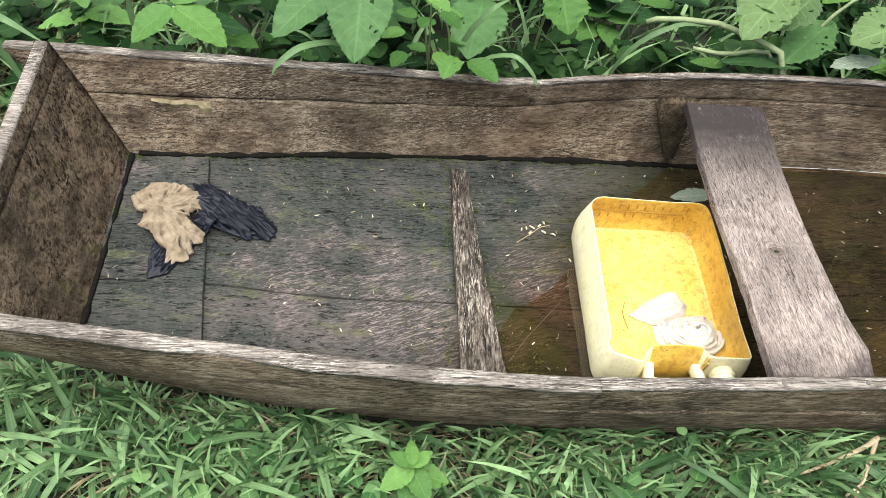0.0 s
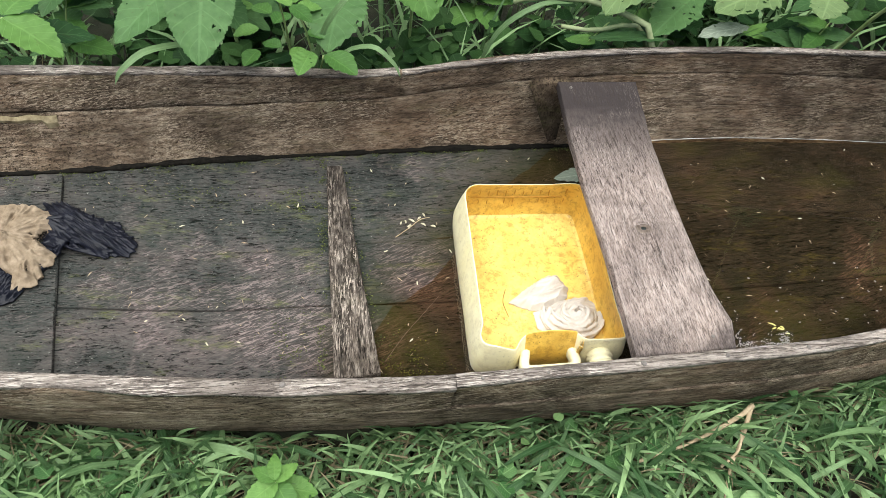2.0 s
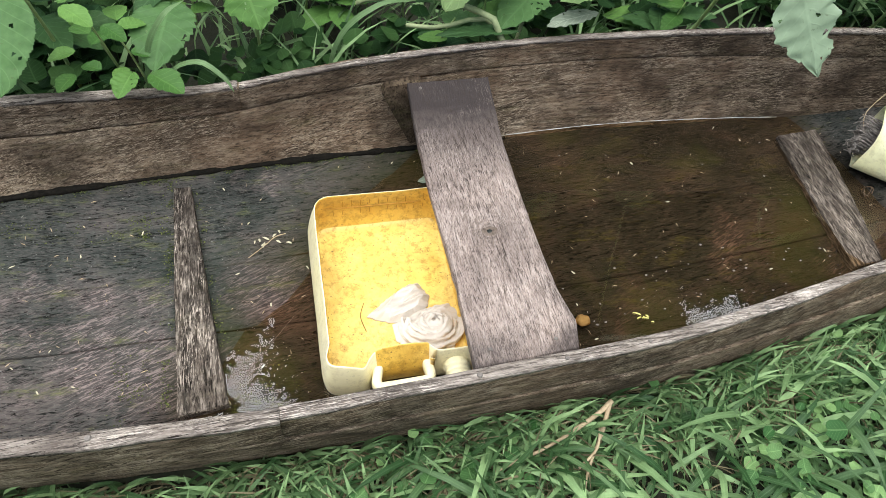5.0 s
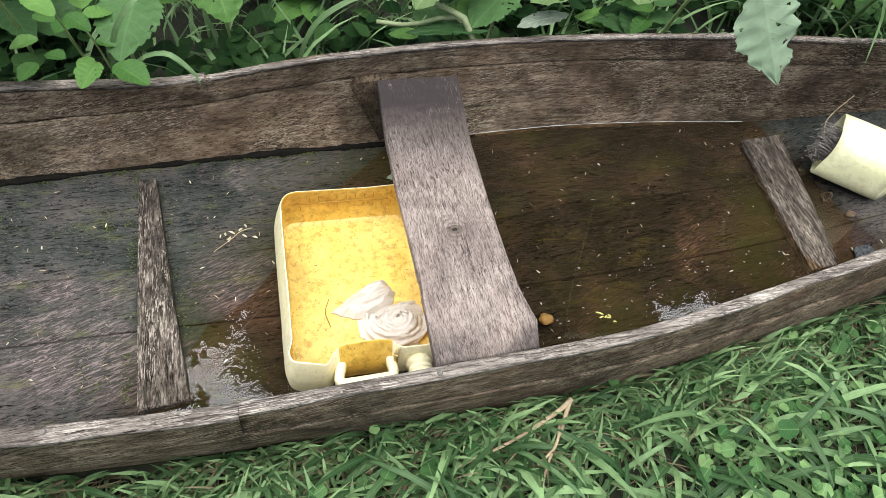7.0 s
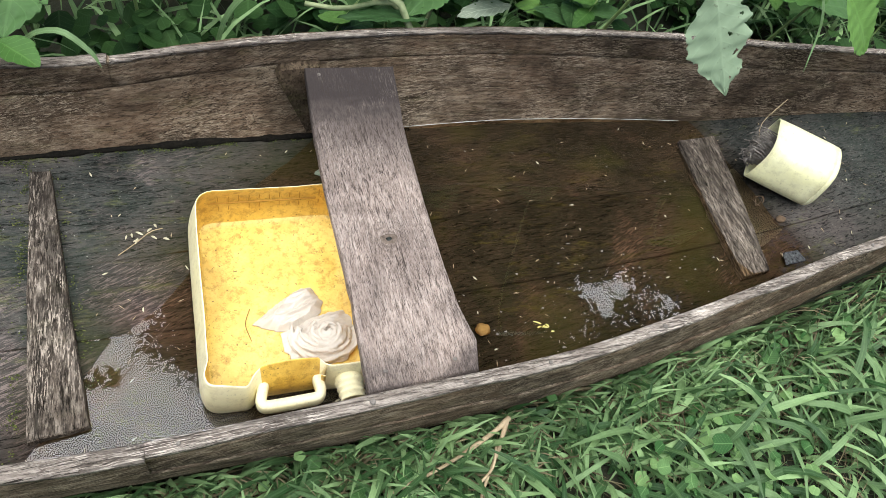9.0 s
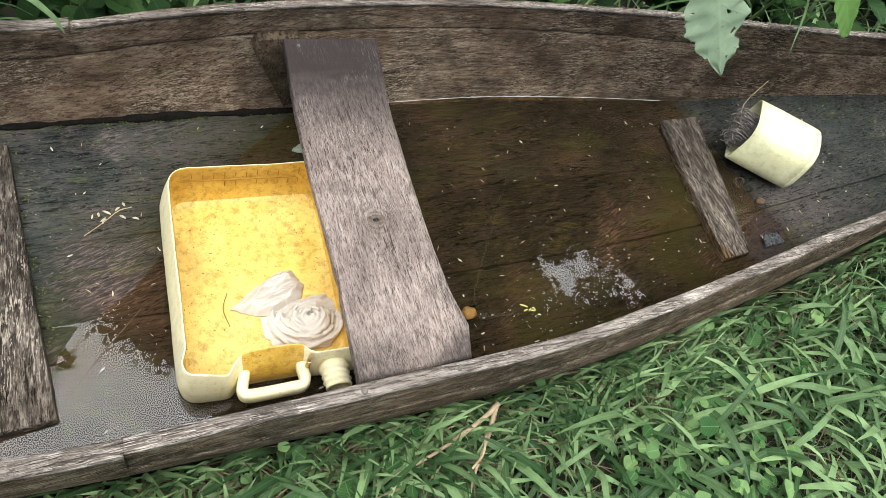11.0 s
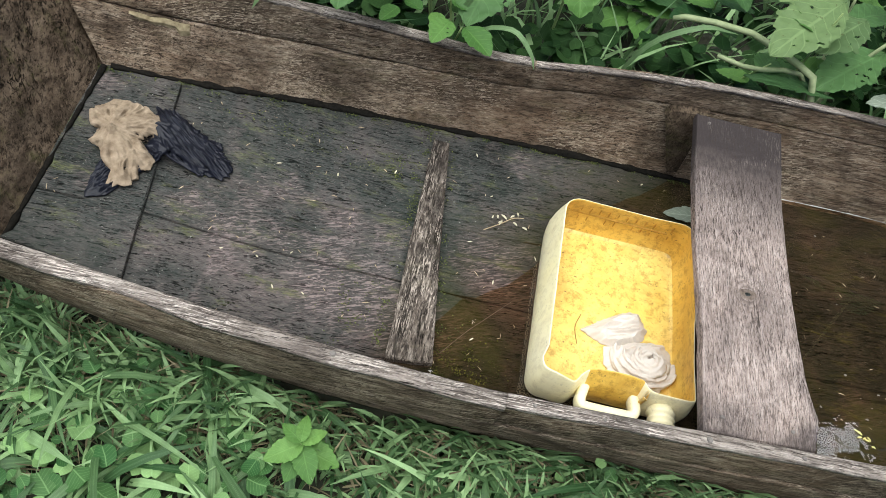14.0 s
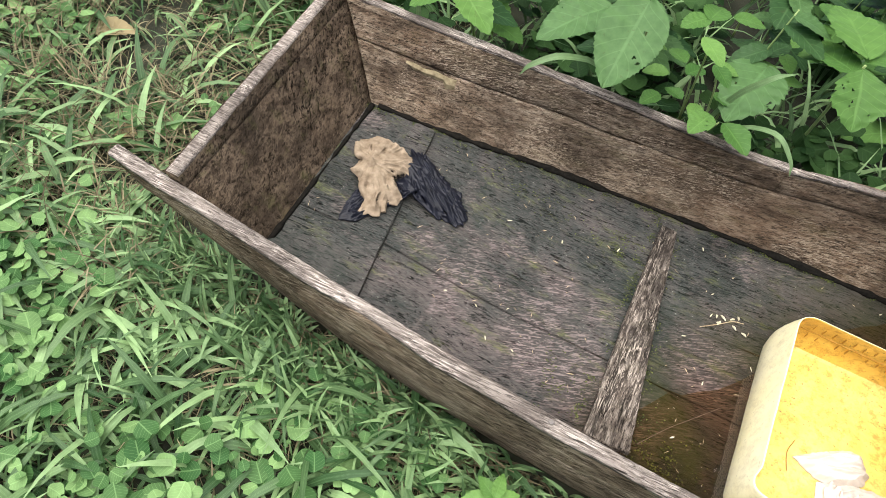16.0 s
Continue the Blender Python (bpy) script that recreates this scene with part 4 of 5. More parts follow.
twisted = crumpled("white_rag", [(0.650, 0.838), (0.668, 0.845), (0.715, 0.868), (0.752, 0.874), (0.788, 0.876), (0.804, 0.858), (0.806, 0.822), (0.798, 0.785), (0.775, 0.758), (0.741, 0.754), (0.706, 0.760), (0.668, 0.772), (0.652, 0.796)], in_tray, 0.012, 0.010, WHITE, "white cloth twisted into a coil inside the canister", 5.0, along=20, pull=2.0, fine=40, rings=50, spokes=200)
folds = bmesh.new()
folds.from_mesh(twisted.data)
rng = random.Random(3)
for r0, a0, a1, z, thick in ((0.070, 150, 250, 0.012, 0.006), (0.073, 250, 350, 0.014, 0.0055), (0.058, 190, 330, 0.027, 0.0055), (0.048, 160, 280, 0.031, 0.005), (0.036, 240, 390, 0.037, 0.005), (0.030, 120, 250, 0.037, 0.0045), (0.020, 10, 170, 0.042, 0.0045), (0.067, 165, 375, 0.010, 0.012), (0.053, 150, 372, 0.019, 0.012), (0.039, 170, 400, 0.026, 0.012), (0.025, 140, 420, 0.032, 0.011), (0.011, 60, 380, 0.036, 0.010), (0.060, 170, 290, 0.018, 0.009), (0.046, 230, 380, 0.027, 0.009)):
    pts, sizes = [], []
    for i in range(23):
        t = i / 22
        a = radians(a0 + (a1 - a0) * t)
        r = r0 * (1 - 0.12 * t + 0.07 * math.sin(5 * t + 40 * r0))
        pts.append(Vector((0.738 + 1.02 * r * math.cos(a), 0.815 + 0.86 * r * math.sin(a), base_z + 0.020 + z + 0.003 * math.sin(7 * t + 90 * r0))) - twisted.location)
        sizes.append(thick * (0.35 + 0.65 * math.sin(math.pi * min(1, max(0, 0.08 + 0.86 * t))) ** 0.6))
    piece = tube(pts, sizes, 16)
    piece.normal_update()
    for v in piece.verts:
        crease = abs(noise.noise(Vector((v.co.x * 60, v.co.y * 60, v.co.z * 160))))
        v.co -= v.normal * min(0.008, 0.7 * thick) * crease
    me = bpy.data.meshes.new("fold")
    piece.to_mesh(me)
    folds.from_mesh(me)
    bpy.data.meshes.remove(me)
    piece.free()
for f in folds.faces:
    f.smooth = True
folds.to_mesh(twisted.data)
folds.free()
fuse(twisted, 0.0013)

# ---- the cut jug and its contents ----
jug = thing("plastic_jug", (2.13, 1.14, 0.105), "cream plastic jug with its top cut off, lying on its side", "container")
ja, jb = Vector((2.052, 1.198, 0.184)), Vector((2.200, 1.070, 0.186))
axis = (jb - ja).normalized()
ju = axis.cross(Vector((0, 0, 1))).normalized()
jv = ju.cross(axis)


def jug_ring(t, r, ragged=0.0):
    ring = []
    for a in range(32):
        th = 2 * math.pi * a / 32
        sq = (abs(math.cos(th)) ** 3.2 + abs(math.sin(th)) ** 3.2) ** (-1 / 3.2)
        s = t * (jb - ja).length + ragged * (0.5 * math.sin(th + 0.8) + 0.3 * math.sin(3 * th))
        ring.append(ja + axis * s + (ju * math.cos(th) + jv * math.sin(th)) * r * sq)
    return ring


part("body", swept([jug_ring(0.0, 0.079, 0.008), jug_ring(0.0, 0.082, 0.008), jug_ring(0.25, 0.083, 0.003), jug_ring(0.8, 0.083), jug_ring(0.9, 0.082), jug_ring(0.9, 0.078), jug_ring(0.3, 0.079, 0.003), jug_ring(0.0, 0.079, 0.008)], False), CREAM, jug, shade=True)
part("bottom", swept([jug_ring(0.9, 0.0822), jug_ring(0.95, 0.080), jug_ring(0.985, 0.072), jug_ring(1.0, 0.055), jug_ring(0.985, 0.03), jug_ring(0.97, 0.052), jug_ring(0.9, 0.076)]), CREAM, jug, "rounded moulded base", True)
fibre = bmesh.new()
rng = random.Random(5)
for k in range(150):
    a = rng.uniform(0, 6.28)
    r = 0.05 * math.sqrt(rng.random())
    p0 = ja + axis * 0.07 + (ju * math.cos(a) + jv * math.sin(a)) * r
    p1 = ja - axis * rng.uniform(0.005, 0.028) + (ju * math.cos(a + 0.6) + jv * math.sin(a + 0.6)) * r * 1.1
    p2 = p1 + Vector((rng.uniform(-0.018, 0.018), rng.uniform(-0.018, 0.018), rng.uniform(-0.022, 0.004)))
    piece = tube(bend([p0, p1, p2], 5), 0.0016, 4)
    me = bpy.data.meshes.new("strand")
    piece.to_mesh(me)
    fibre.from_mesh(me)
    bpy.data.meshes.remove(me)
    piece.free()
tuft = tagged(part("fibre_wad", fibre, FIBRE, None), "wad of grey tangled fibre stuffed in the jug's mouth", "fibre")
stalk = tube(bend([(2.03, 1.20, 0.20), (2.07, 1.265, 0.215), (2.19, 1.335, 0.235)], 6), 0.0012, 5)
tagged(part("grass_stalk", stalk, TWIG, None), "thin dry stalk sticking out of the jug", "stalk")


# pale scum where the water meets the far side
pts = [(x, far_floor(x) + 0.004 + 0.0, WATER_Z + 0.001) for x in [0.97 + 0.03 * i for i in range(33)]]
pts = [Vector((x, side_point(x, max(0.0, (WATER_Z - floor_z(x, far_floor(x)) + 0.028) / (far_top(x) - floor_z(x, far_floor(x)) + 0.028)), True).y - 0.001, z)) for x, y, z in pts]
tagged(part("scum_line", tube(pts, [0.0011 + 0.0005 * math.sin(i * 1.7) for i in range(33)], 5), plain("scum", (0.35, 0.33, 0.28), (0.6, 0.58, 0.52), 60), None), "pale line of scum along the water's edge", "scum", kind="stuff")


# ---- small things lying in the boat ----
def blob(name, x, y, z, size, material, label, category, seed, squash=0.6):
    bm = bmesh.new()
    bmesh.ops.create_icosphere(bm, subdivisions=3, radius=1)
    for v in bm.verts:
        v.co *= 1 + 0.35 * noise.noise(v.co * 1.6 + Vector((seed, 0, 0)))
        v.co = Vector((x + v.co.x * size, y + v.co.y * size * 0.85, z + (v.co.z + 0.7) * size * squash))
    return tagged(part(name, bm, material, None, shade=True), label, category)


blob("earth_clod", 2.085, 1.012, floor_z(2.085, 1.012), 0.014, EARTH, "small brown clod on the wet floor", "clod", 4.0)
blob("earth_clod", 1.098, 0.792, WATER_Z - 0.006, 0.018, HUSK, "round brown seed husk half in the water", "husk", 9.0, 0.4)
scrap = slab("plastic_scrap", [(2.031, 0.905), (2.085, 0.908), (2.095, 0.872), (2.02, 0.866)], FILM, 0.003, rest=lambda x, y: max(floor_z(x, y), WATER_Z + 0.001), parent=thing("plastic_scrap", (2.06, 0.89, 0.085), "crinkled piece of clear plastic film on the floor", "scrap"))
rng = random.Random(11)
coil = [(2.052 + 0.02 * math.cos(a), 1.085 + 0.016 * math.sin(a * 1.1), floor_z(2.05, 1.08) + 0.004 + 0.004 * math.sin(2.3 * a)) for a in [0.55 * i for i in range(24)]]
tagged(part("wire_loop", tube(bend(coil, 60), 0.0012, 5), EARTH, None), "tangled thin brown twine on the floor", "twine")


def petal_sprig(x, y, z, n, length, material, name, label, category, seed, lie=0.002):
    g = random.Random(seed)
    e = thing(name, (x, y, z), label, category)
    for i in range(n):
        a = g.uniform(0, 6.28)
        q = Vector((x + g.uniform(-0.75, 0.75) * length, y + g.uniform(-0.75, 0.75) * length, z + lie))
        w = length * g.uniform(0.3, 0.9)
        d = Vector((math.cos(a), math.sin(a), 0.05)) * w
        part("bit", tube(bend([q, q + d * 0.5 + Vector((0, 0, 0.002)), q + d], 4), [0.001, 0.0018, 0.0018, 0.0015, 0.0008], 5), material, e)
    return e


petal_sprig(1.245, 0.778, WATER_Z, 6, 0.022, PETAL, "flower_sprig", "small yellow flower floating on the water", "flower", 2)
twigs = thing("twig_bits", (0.385, 1.10, floor_z(0.385, 1.10)), "dry sprig with pale husks on the floor planks", "twigs")
tz = floor_z(0.385, 1.10) + 0.004
part("twig", tube(bend([(0.338, 1.066, tz - 0.001), (0.375, 1.094, tz + 0.002), (0.402, 1.118, tz + 0.003), (0.428, 1.128, tz)], 10), 0.0011, 5), TWIG, twigs)
for x, y, a, ln in ((0.372, 1.090, 70, 0.016), (0.380, 1.100, 200, 0.013), (0.388, 1.112, 150, 0.018), (0.396, 1.120, 40, 0.012), (0.404, 1.108, -40, 0.015), (0.415, 1.130, 120, 0.010), (0.428, 1.100, -25, 0.014), (0.366, 1.108, 100, 0.010)):
    d = Vector((math.cos(radians(a)), math.sin(radians(a)), 0.1)) * ln
    p = Vector((x, y, tz + 0.001))
    part("husk", tube(bend([p, p + d * 0.5 + Vector((0, 0, 0.002)), p + d], 4), [0.0008, 0.0022, 0.0026, 0.002, 0.0006], 6), PETAL_DRY, twigs)
rng = random.Random(21)
bm = bmesh.new()
for i in range(240):
    x = rng.uniform(-0.6, 2.5)
    y = rng.uniform(near_floor(x) + 0.03, far_floor(x) - 0.02)
    z = max(floor_z(x, y), WATER_Z) + 0.003
    a, w, b = rng.uniform(0, 6.28), rng.uniform(0.003, 0.009), rng.uniform(0.0006, 0.0013)
    d, s = Vector((math.cos(a) * w, math.sin(a) * w, 0)), Vector((-math.sin(a) * b, math.cos(a) * b, 0))
    c = Vector((x, y, z))
    vs = [bm.verts.new(c + q) for q in (-d - s * 0.4, -d * 0.2 - s, d, -d * 0.2 + s + Vector((0, 0, 0.0012)))]
    bm.faces.new(vs)
tagged(part("chaff", bm, TWIG, None), "scattered pale chaff on planks and water", "chaff", kind="stuff")


# pale husks lying singly on planks and water
bm = bmesh.new()
rng = random.Random(87)
for i in range(46):
    x = rng.uniform(-0.5, 2.4)
    y = rng.uniform(near_floor(x) + 0.04, far_floor(x) - 0.03)
    z = max(floor_z(x, y) + 0.002, WATER_Z) + 0.001
    a, w, b = rng.uniform(0, 6.28), rng.uniform(0.004, 0.008), rng.uniform(0.0012, 0.0022)
    d, sd = Vector((math.cos(a) * w, math.sin(a) * w, 0)), Vector((-math.sin(a) * b, math.cos(a) * b, 0))
    c = Vector((x, y, z))
    vs = [bm.verts.new(c + q) for q in (-d, -d * 0.4 - sd, d * 0.4 - sd, d, d * 0.4 + sd, -d * 0.4 + sd)]
    up = bm.verts.new(c + Vector((0, 0, 0.0022)))
    for q in range(6):
        bm.faces.new((vs[q], vs[(q + 1) % 6], up))
tagged(part("husks", bm, PETAL_DRY, None, shade=True), "single pale seed husks on the planks and water", "husks", kind="stuff")


# pale flakes on the water: scum bits, and sky glints modelled as flakes
bm = bmesh.new()
rng = random.Random(41)
for i in range(80):
    x, y = (rng.gauss(1.45, 0.25), rng.gauss(0.84, 0.07)) if i < 60 else (rng.uniform(1.0, 1.9), rng.uniform(0.75, 1.35))
    if not near_floor(x) + 0.03 < y < far_floor(x) - 0.03 or x < 1.0 or x > 1.85:
        continue
    s, a = rng.uniform(0.0012, 0.0045), rng.uniform(0, 6.28)
    ring = [bm.verts.new((x + s * rng.uniform(0.4, 1.3) * math.cos(a + q), y + s * rng.uniform(0.3, 0.9) * math.sin(a + q), WATER_Z + 0.0008 + 0.0006 * rng.random())) for q in (0, 0.9, 1.8, 2.7, 3.6, 4.5, 5.4)]
    bm.faces.new(ring)
tagged(part("scum_flecks", bm, FLECK, None), "small pale flakes on the water, standing for scum bits and glints of sky", "scum", kind="stuff")
stalk = tube(bend([(0.593, 0.904, 0.0845), (0.581, 0.866, 0.089), (0.590, 0.828, 0.0845)], 8), 0.0009, 5)
tagged(part("thin_stalk", stalk, HUSK, None), "thin brown stalk lying in the yellow canister", "stalk")


tagged(part("straw", tube(bend([(0.300, 0.727, 0.0775), (0.345, 0.79, 0.079), (0.38, 0.832, 0.078), (0.433, 0.894, 0.079)], 12), 0.0007, 6), EARTH, None), "thin straw lying at the water's edge", "straw")


# ---- moss on the planks ----
def moss(name, spots, label):
    """Tiny tufts scattered round spots (x, y, spread x, spread y, count)."""
    g = random.Random(17)
    verts, faces, uv = [], [], []
    for sx, sy, dx, dy, count in spots:
        for _ in range(count):
            x, y = g.gauss(sx, dx), g.gauss(sy, dy)
            if noise.noise(Vector((x * 34, y * 34, 5))) < g.uniform(-0.15, 0.25):
                continue
            z, r, h = floor_z(x, y) + 0.001, g.uniform(0.0008, 0.0024), g.uniform(0.0008, 0.003)
            a = g.uniform(0, 6.28)
            base = len(verts)
            verts += [(x + r * math.cos(a + k * 1.571), y + r * math.sin(a + k * 1.571), z + (h if k % 2 else 0.3 * h)) for k in range(4)] + [(x, y, z + h * 1.4)]
            uv += [(0.5, 0.5)] * 5
            faces += [(base + k, base + (k + 1) % 4, base + 4) for k in range(4)]
    ob = new(name, quads(name, verts, faces, MOSS, uv))
    return tagged(ob, label, "moss", kind="stuff")


along_rib = [(0.166 + 0.012 * i / 12 - 0.012, 1.29 - 0.05 * i, 0.007, 0.02, 60) for i in range(13)] + [(0.212 + 0.088 * i / 12, 1.29 - 0.05 * i, 0.006, 0.02, 60) for i in range(13)]
far_seam = [(-0.66 + 0.05 * i, far_floor(-0.66 + 0.05 * i) - 0.004, 0.02, 0.005, 110) for i in range(31)]
moss("moss", along_rib + far_seam + [(0.36, 0.71, 0.035, 0.035, 900), (0.42, 0.66, 0.03, 0.02, 300), (0.09, 0.76, 0.03, 0.05, 350), (0.10, 1.15, 0.04, 0.008, 160), (-0.12, 1.17, 0.12, 0.015, 320), (0.10, 1.19, 0.02, 0.02, 120)], "olive moss tufts along the floor rib and seams")


# dark bead where the far side meets the floor: modelled shade and dirt crumbs
SEAM_SHADE_DIRT = plain("seam_shade_dirt", (0.004, 0.004, 0.0035), (0.016, 0.014, 0.011), 120, 0.9, 0, 0.9, 0.004, spec=0.05)
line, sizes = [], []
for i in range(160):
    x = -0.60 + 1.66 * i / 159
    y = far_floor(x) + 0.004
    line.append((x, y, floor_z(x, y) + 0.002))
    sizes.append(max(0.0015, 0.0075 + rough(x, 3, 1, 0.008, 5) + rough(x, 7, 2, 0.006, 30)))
tagged(part("silt", tube(line, sizes, 8), SEAM_SHADE_DIRT, None, shade=True), "dark bead standing in for shade and dirt crumbs along the foot of the boat's side", "silt", kind="stuff")
# a second bead, added as shade at the foot of the stern board
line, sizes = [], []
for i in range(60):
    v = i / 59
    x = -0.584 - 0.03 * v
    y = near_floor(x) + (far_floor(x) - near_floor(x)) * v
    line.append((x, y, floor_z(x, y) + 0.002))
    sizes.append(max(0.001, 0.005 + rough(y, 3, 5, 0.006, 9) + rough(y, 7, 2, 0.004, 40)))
tagged(part("silt", tube(line, sizes, 8), SEAM_SHADE_DIRT, None, shade=True), "dark bead standing in for shade along the foot of the stern board", "silt", kind="stuff")


# ---- leaves and weeds ----
def leaf_mesh(name, length, width, material, teeth=11, cup=0.12, droop=0.25, broad=0.42, seed=0, nick=0.0, holes=0, lobe=0.0):
    """A leaf along +x with its base at the origin: toothed or lobed edge, folded midrib, drooping tip, insect holes."""
    g = random.Random(seed)
    n, m = (70, 34) if holes or lobe else (30, 8)
    verts, uv, faces = [], [], []
    for i in range(n + 1):
        t = i / n
        half = 0.5 * width * (math.sin(math.pi * t ** (math.log(0.5) / math.log(broad))) ** (1.05 if lobe > 0.3 else 0.75) if 0 < t < 1 else 0.02)
        saw = ((t * teeth) % 1.0) - 0.5
        for j in range(m + 1):
            v = j / m * 2 - 1
            e = abs(v)
            side = 1 if v > 0 else -1
            wave = 1 + lobe * (noise.noise(Vector((t * 5.5, side * 3.0, seed))) + 0.5 * noise.noise(Vector((t * 14.0, side * 3.0, seed + 4)))) * 1.6
            y = v * half * wave * ((1 + (0.06 if teeth > 20 else 0.13) * saw * max(0.0, e - 0.8) / 0.2)) * (1 - nick * g.random() * (e > 0.95))
            x = length * (t - 0.05 * e * (1 - t) + 0.02 * (e > 0.95) * saw)
            z = cup * e * half - droop * length * t * t + 0.008 * length * math.sin(t * 40) * e + 0.02 * length * noise.noise(Vector((t * 4 + seed, v * 2, seed)))
            verts.append((x, y, z))
            uv.append((t, j / m))
    spots = [(g.uniform(0.25, 0.85), g.choice((-1, 1)) * g.uniform(0.2, 0.85), g.uniform(0.009, 0.024)) for _ in range(holes)]
    for i in range(n):
        for j in range(m):
            a = i * (m + 1) + j
            t, v = (i + 0.5) / n, (j + 0.5) / m * 2 - 1
            if any((t - ht) ** 2 + (0.5 * (v - hv) * width / length) ** 2 < (hr * (1 + 0.5 * noise.noise(Vector((t * 60, v * 20, seed))))) ** 2 for ht, hv, hr in spots):
                continue
            faces.append((a, a + 1, a + m + 2, a + m + 1))
    return quads(name, verts, faces, material, uv)


def leaf(parent, base, tip, width, material=None, name="leaf", droop=0.2, cup=0.15, teeth=11, broad=0.42, seed=0, tilt=0.0, nick=0.0, holes=0, lobe=0.0):
    """A leaf from base to tip (world metres) under a plant."""
    material = material or LEAF
    b, t = Vector(base), Vector(tip)
    d = t - b
    me = leaf_mesh(name, d.length, width, material, teeth, cup, droop, broad, seed, nick, holes, lobe)
    x = d.normalized()
    y = Vector((0, 0, 1)).cross(x).normalized()
    z = x.cross(y)
    turn = Matrix((x, y, z)).transposed().to_4x4() @ Matrix.Rotation(tilt, 4, "X")
    ob = new(name, me)
    ob.parent = parent
    ob.matrix_local = Matrix.Translation(b - parent.location) @ turn @ Matrix.Rotation(-math.atan(droop) * 0.9, 4, "Y")
    return ob


def stem(parent, points, r0, r1, material=None):
    pts = bend(points, 10)
    return part("stem", tube(pts, [r0 + (r1 - r0) * i / 10 for i in range(11)], 7), material or STEM, parent, shade=True)


def weed(at, label, group="weeds beside the boat"):
    return thing("broadleaf_weed", (at[0], at[1], ground_z(at[0], at[1])), label, "weed", group)


# tall weeds that lean over the far side
w1 = weed((-0.06, 1.62), "tall green weed with large toothed heart-shaped leaves")
stem(w1, [(-0.06, 1.62, 0.06), (-0.07, 1.58, 0.35), (-0.08, 1.50, 0.60)], 0.006, 0.003)
leaf(w1, (-0.080, 1.440, 0.565), (-0.088, 1.255, 0.452), 0.150, seed=1, droop=0.10, teeth=28, holes=3)
leaf(w1, (-0.17, 1.50, 0.48), (-0.285, 1.365, 0.425), 0.13, seed=2, teeth=28, holes=1)
leaf(w1, (-0.07, 1.60, 0.55), (0.02, 1.78, 0.53), 0.15, seed=3)
leaf(w1, (-0.10, 1.60, 0.52), (-0.24, 1.72, 0.50), 0.15, seed=4)
w2 = weed((-0.50, 1.60), "leafy green weed with broad toothed leaves")
stem(w2, [(-0.50, 1.60, 0.06), (-0.51, 1.50, 0.3), (-0.51, 1.38, 0.47)], 0.005, 0.003)
leaf(w2, (-0.500, 1.372, 0.472), (-0.385, 1.312, 0.425), 0.095, YOUNG, seed=5)
leaf(w2, (-0.516, 1.368, 0.472), (-0.592, 1.300, 0.425), 0.09, YOUNG, seed=6)
leaf(w2, (-0.505, 1.39, 0.475), (-0.46, 1.50, 0.47), 0.10, YOUNG, seed=7)
leaf(w2, (-0.51, 1.42, 0.42), (-0.64, 1.44, 0.38), 0.10, seed=8)
leaf(w2, (-0.50, 1.42, 0.40), (-0.37, 1.47, 0.36), 0.10, seed=9)
w3 = weed((0.10, 1.52), "cluster of small round bright green leaves")
stem(w3, [(0.10, 1.52, 0.06), (0.09, 1.50, 0.25), (0.07, 1.46, 0.42)], 0.004, 0.002)
stem(w3, [(0.13, 1.50, 0.06), (0.15, 1.45, 0.25), (0.17, 1.39, 0.38)], 0.004, 0.002)
for i, (x, y, z, a, s) in enumerate(((-0.008, 1.418, 0.42, 200, 0.058), (0.074, 1.463, 0.43, 60, 0.06), (0.137, 1.504, 0.43, 20, 0.062), (0.009, 1.336, 0.41, 240, 0.055), (0.13, 1.32, 0.41, 250, 0.075), (0.215, 1.33, 0.40, 320, 0.088), (0.287, 1.60, 0.40, 30, 0.06), (0.093, 1.572, 0.42, 100, 0.07), (0.05, 1.40, 0.40, 150, 0.05), (0.16, 1.44, 0.40, 350, 0.055), (0.02, 1.51, 0.42, 140, 0.06), (0.11, 1.39, 0.38, 270, 0.05), (0.19, 1.56, 0.41, 40, 0.06))):
    d = Vector((math.cos(radians(a)), math.sin(radians(a)), -0.12)) * s
    c = Vector((x, y, z))
    leaf(w3, c - d * 0.5, c + d * 0.5, s * 0.78, YOUNG, seed=20 + i, teeth=3, broad=0.46, droop=0.12, cup=0.3, holes=6 if i == 4 else 0)
leaf(w3, (0.217, 1.58, 0.43), (0.180, 1.395, 0.39), 0.15, seed=41, holes=3)
leaf(w3, (0.060, 1.345, 0.59), (0.115, 1.300, 0.575), 0.05, YOUNG, seed=42, teeth=3, broad=0.46)
leaf(w3, (0.105, 1.40, 0.505), (0.150, 1.365, 0.49), 0.045, YOUNG, seed=43, teeth=3, broad=0.46)
stem(w3, [(0.09, 1.50, 0.25), (0.08, 1.42, 0.48), (0.075, 1.36, 0.585)], 0.003, 0.0018)
stem(w3, [(0.15, 1.46, 0.25), (0.13, 1.43, 0.42), (0.11, 1.40, 0.50)], 0.003, 0.0018)
w4 = weed((0.40, 1.72), "green weed with broad rounded leaves pitted by insects")
stem(w4, [(0.40, 1.72, 0.08), (0.40, 1.66, 0.32), (0.39, 1.56, 0.53)], 0.005, 0.003)
leaf(w4, (0.390, 1.545, 0.525), (0.424, 1.445, 0.448), 0.125, YOUNG, seed=51, broad=0.5, holes=9, lobe=0.10)
leaf(w4, (0.39, 1.60, 0.53), (0.30, 1.78, 0.52), 0.13, YOUNG, seed=52)
leaf(w4, (0.40, 1.60, 0.52), (0.48, 1.76, 0.50), 0.13, YOUNG, seed=53)
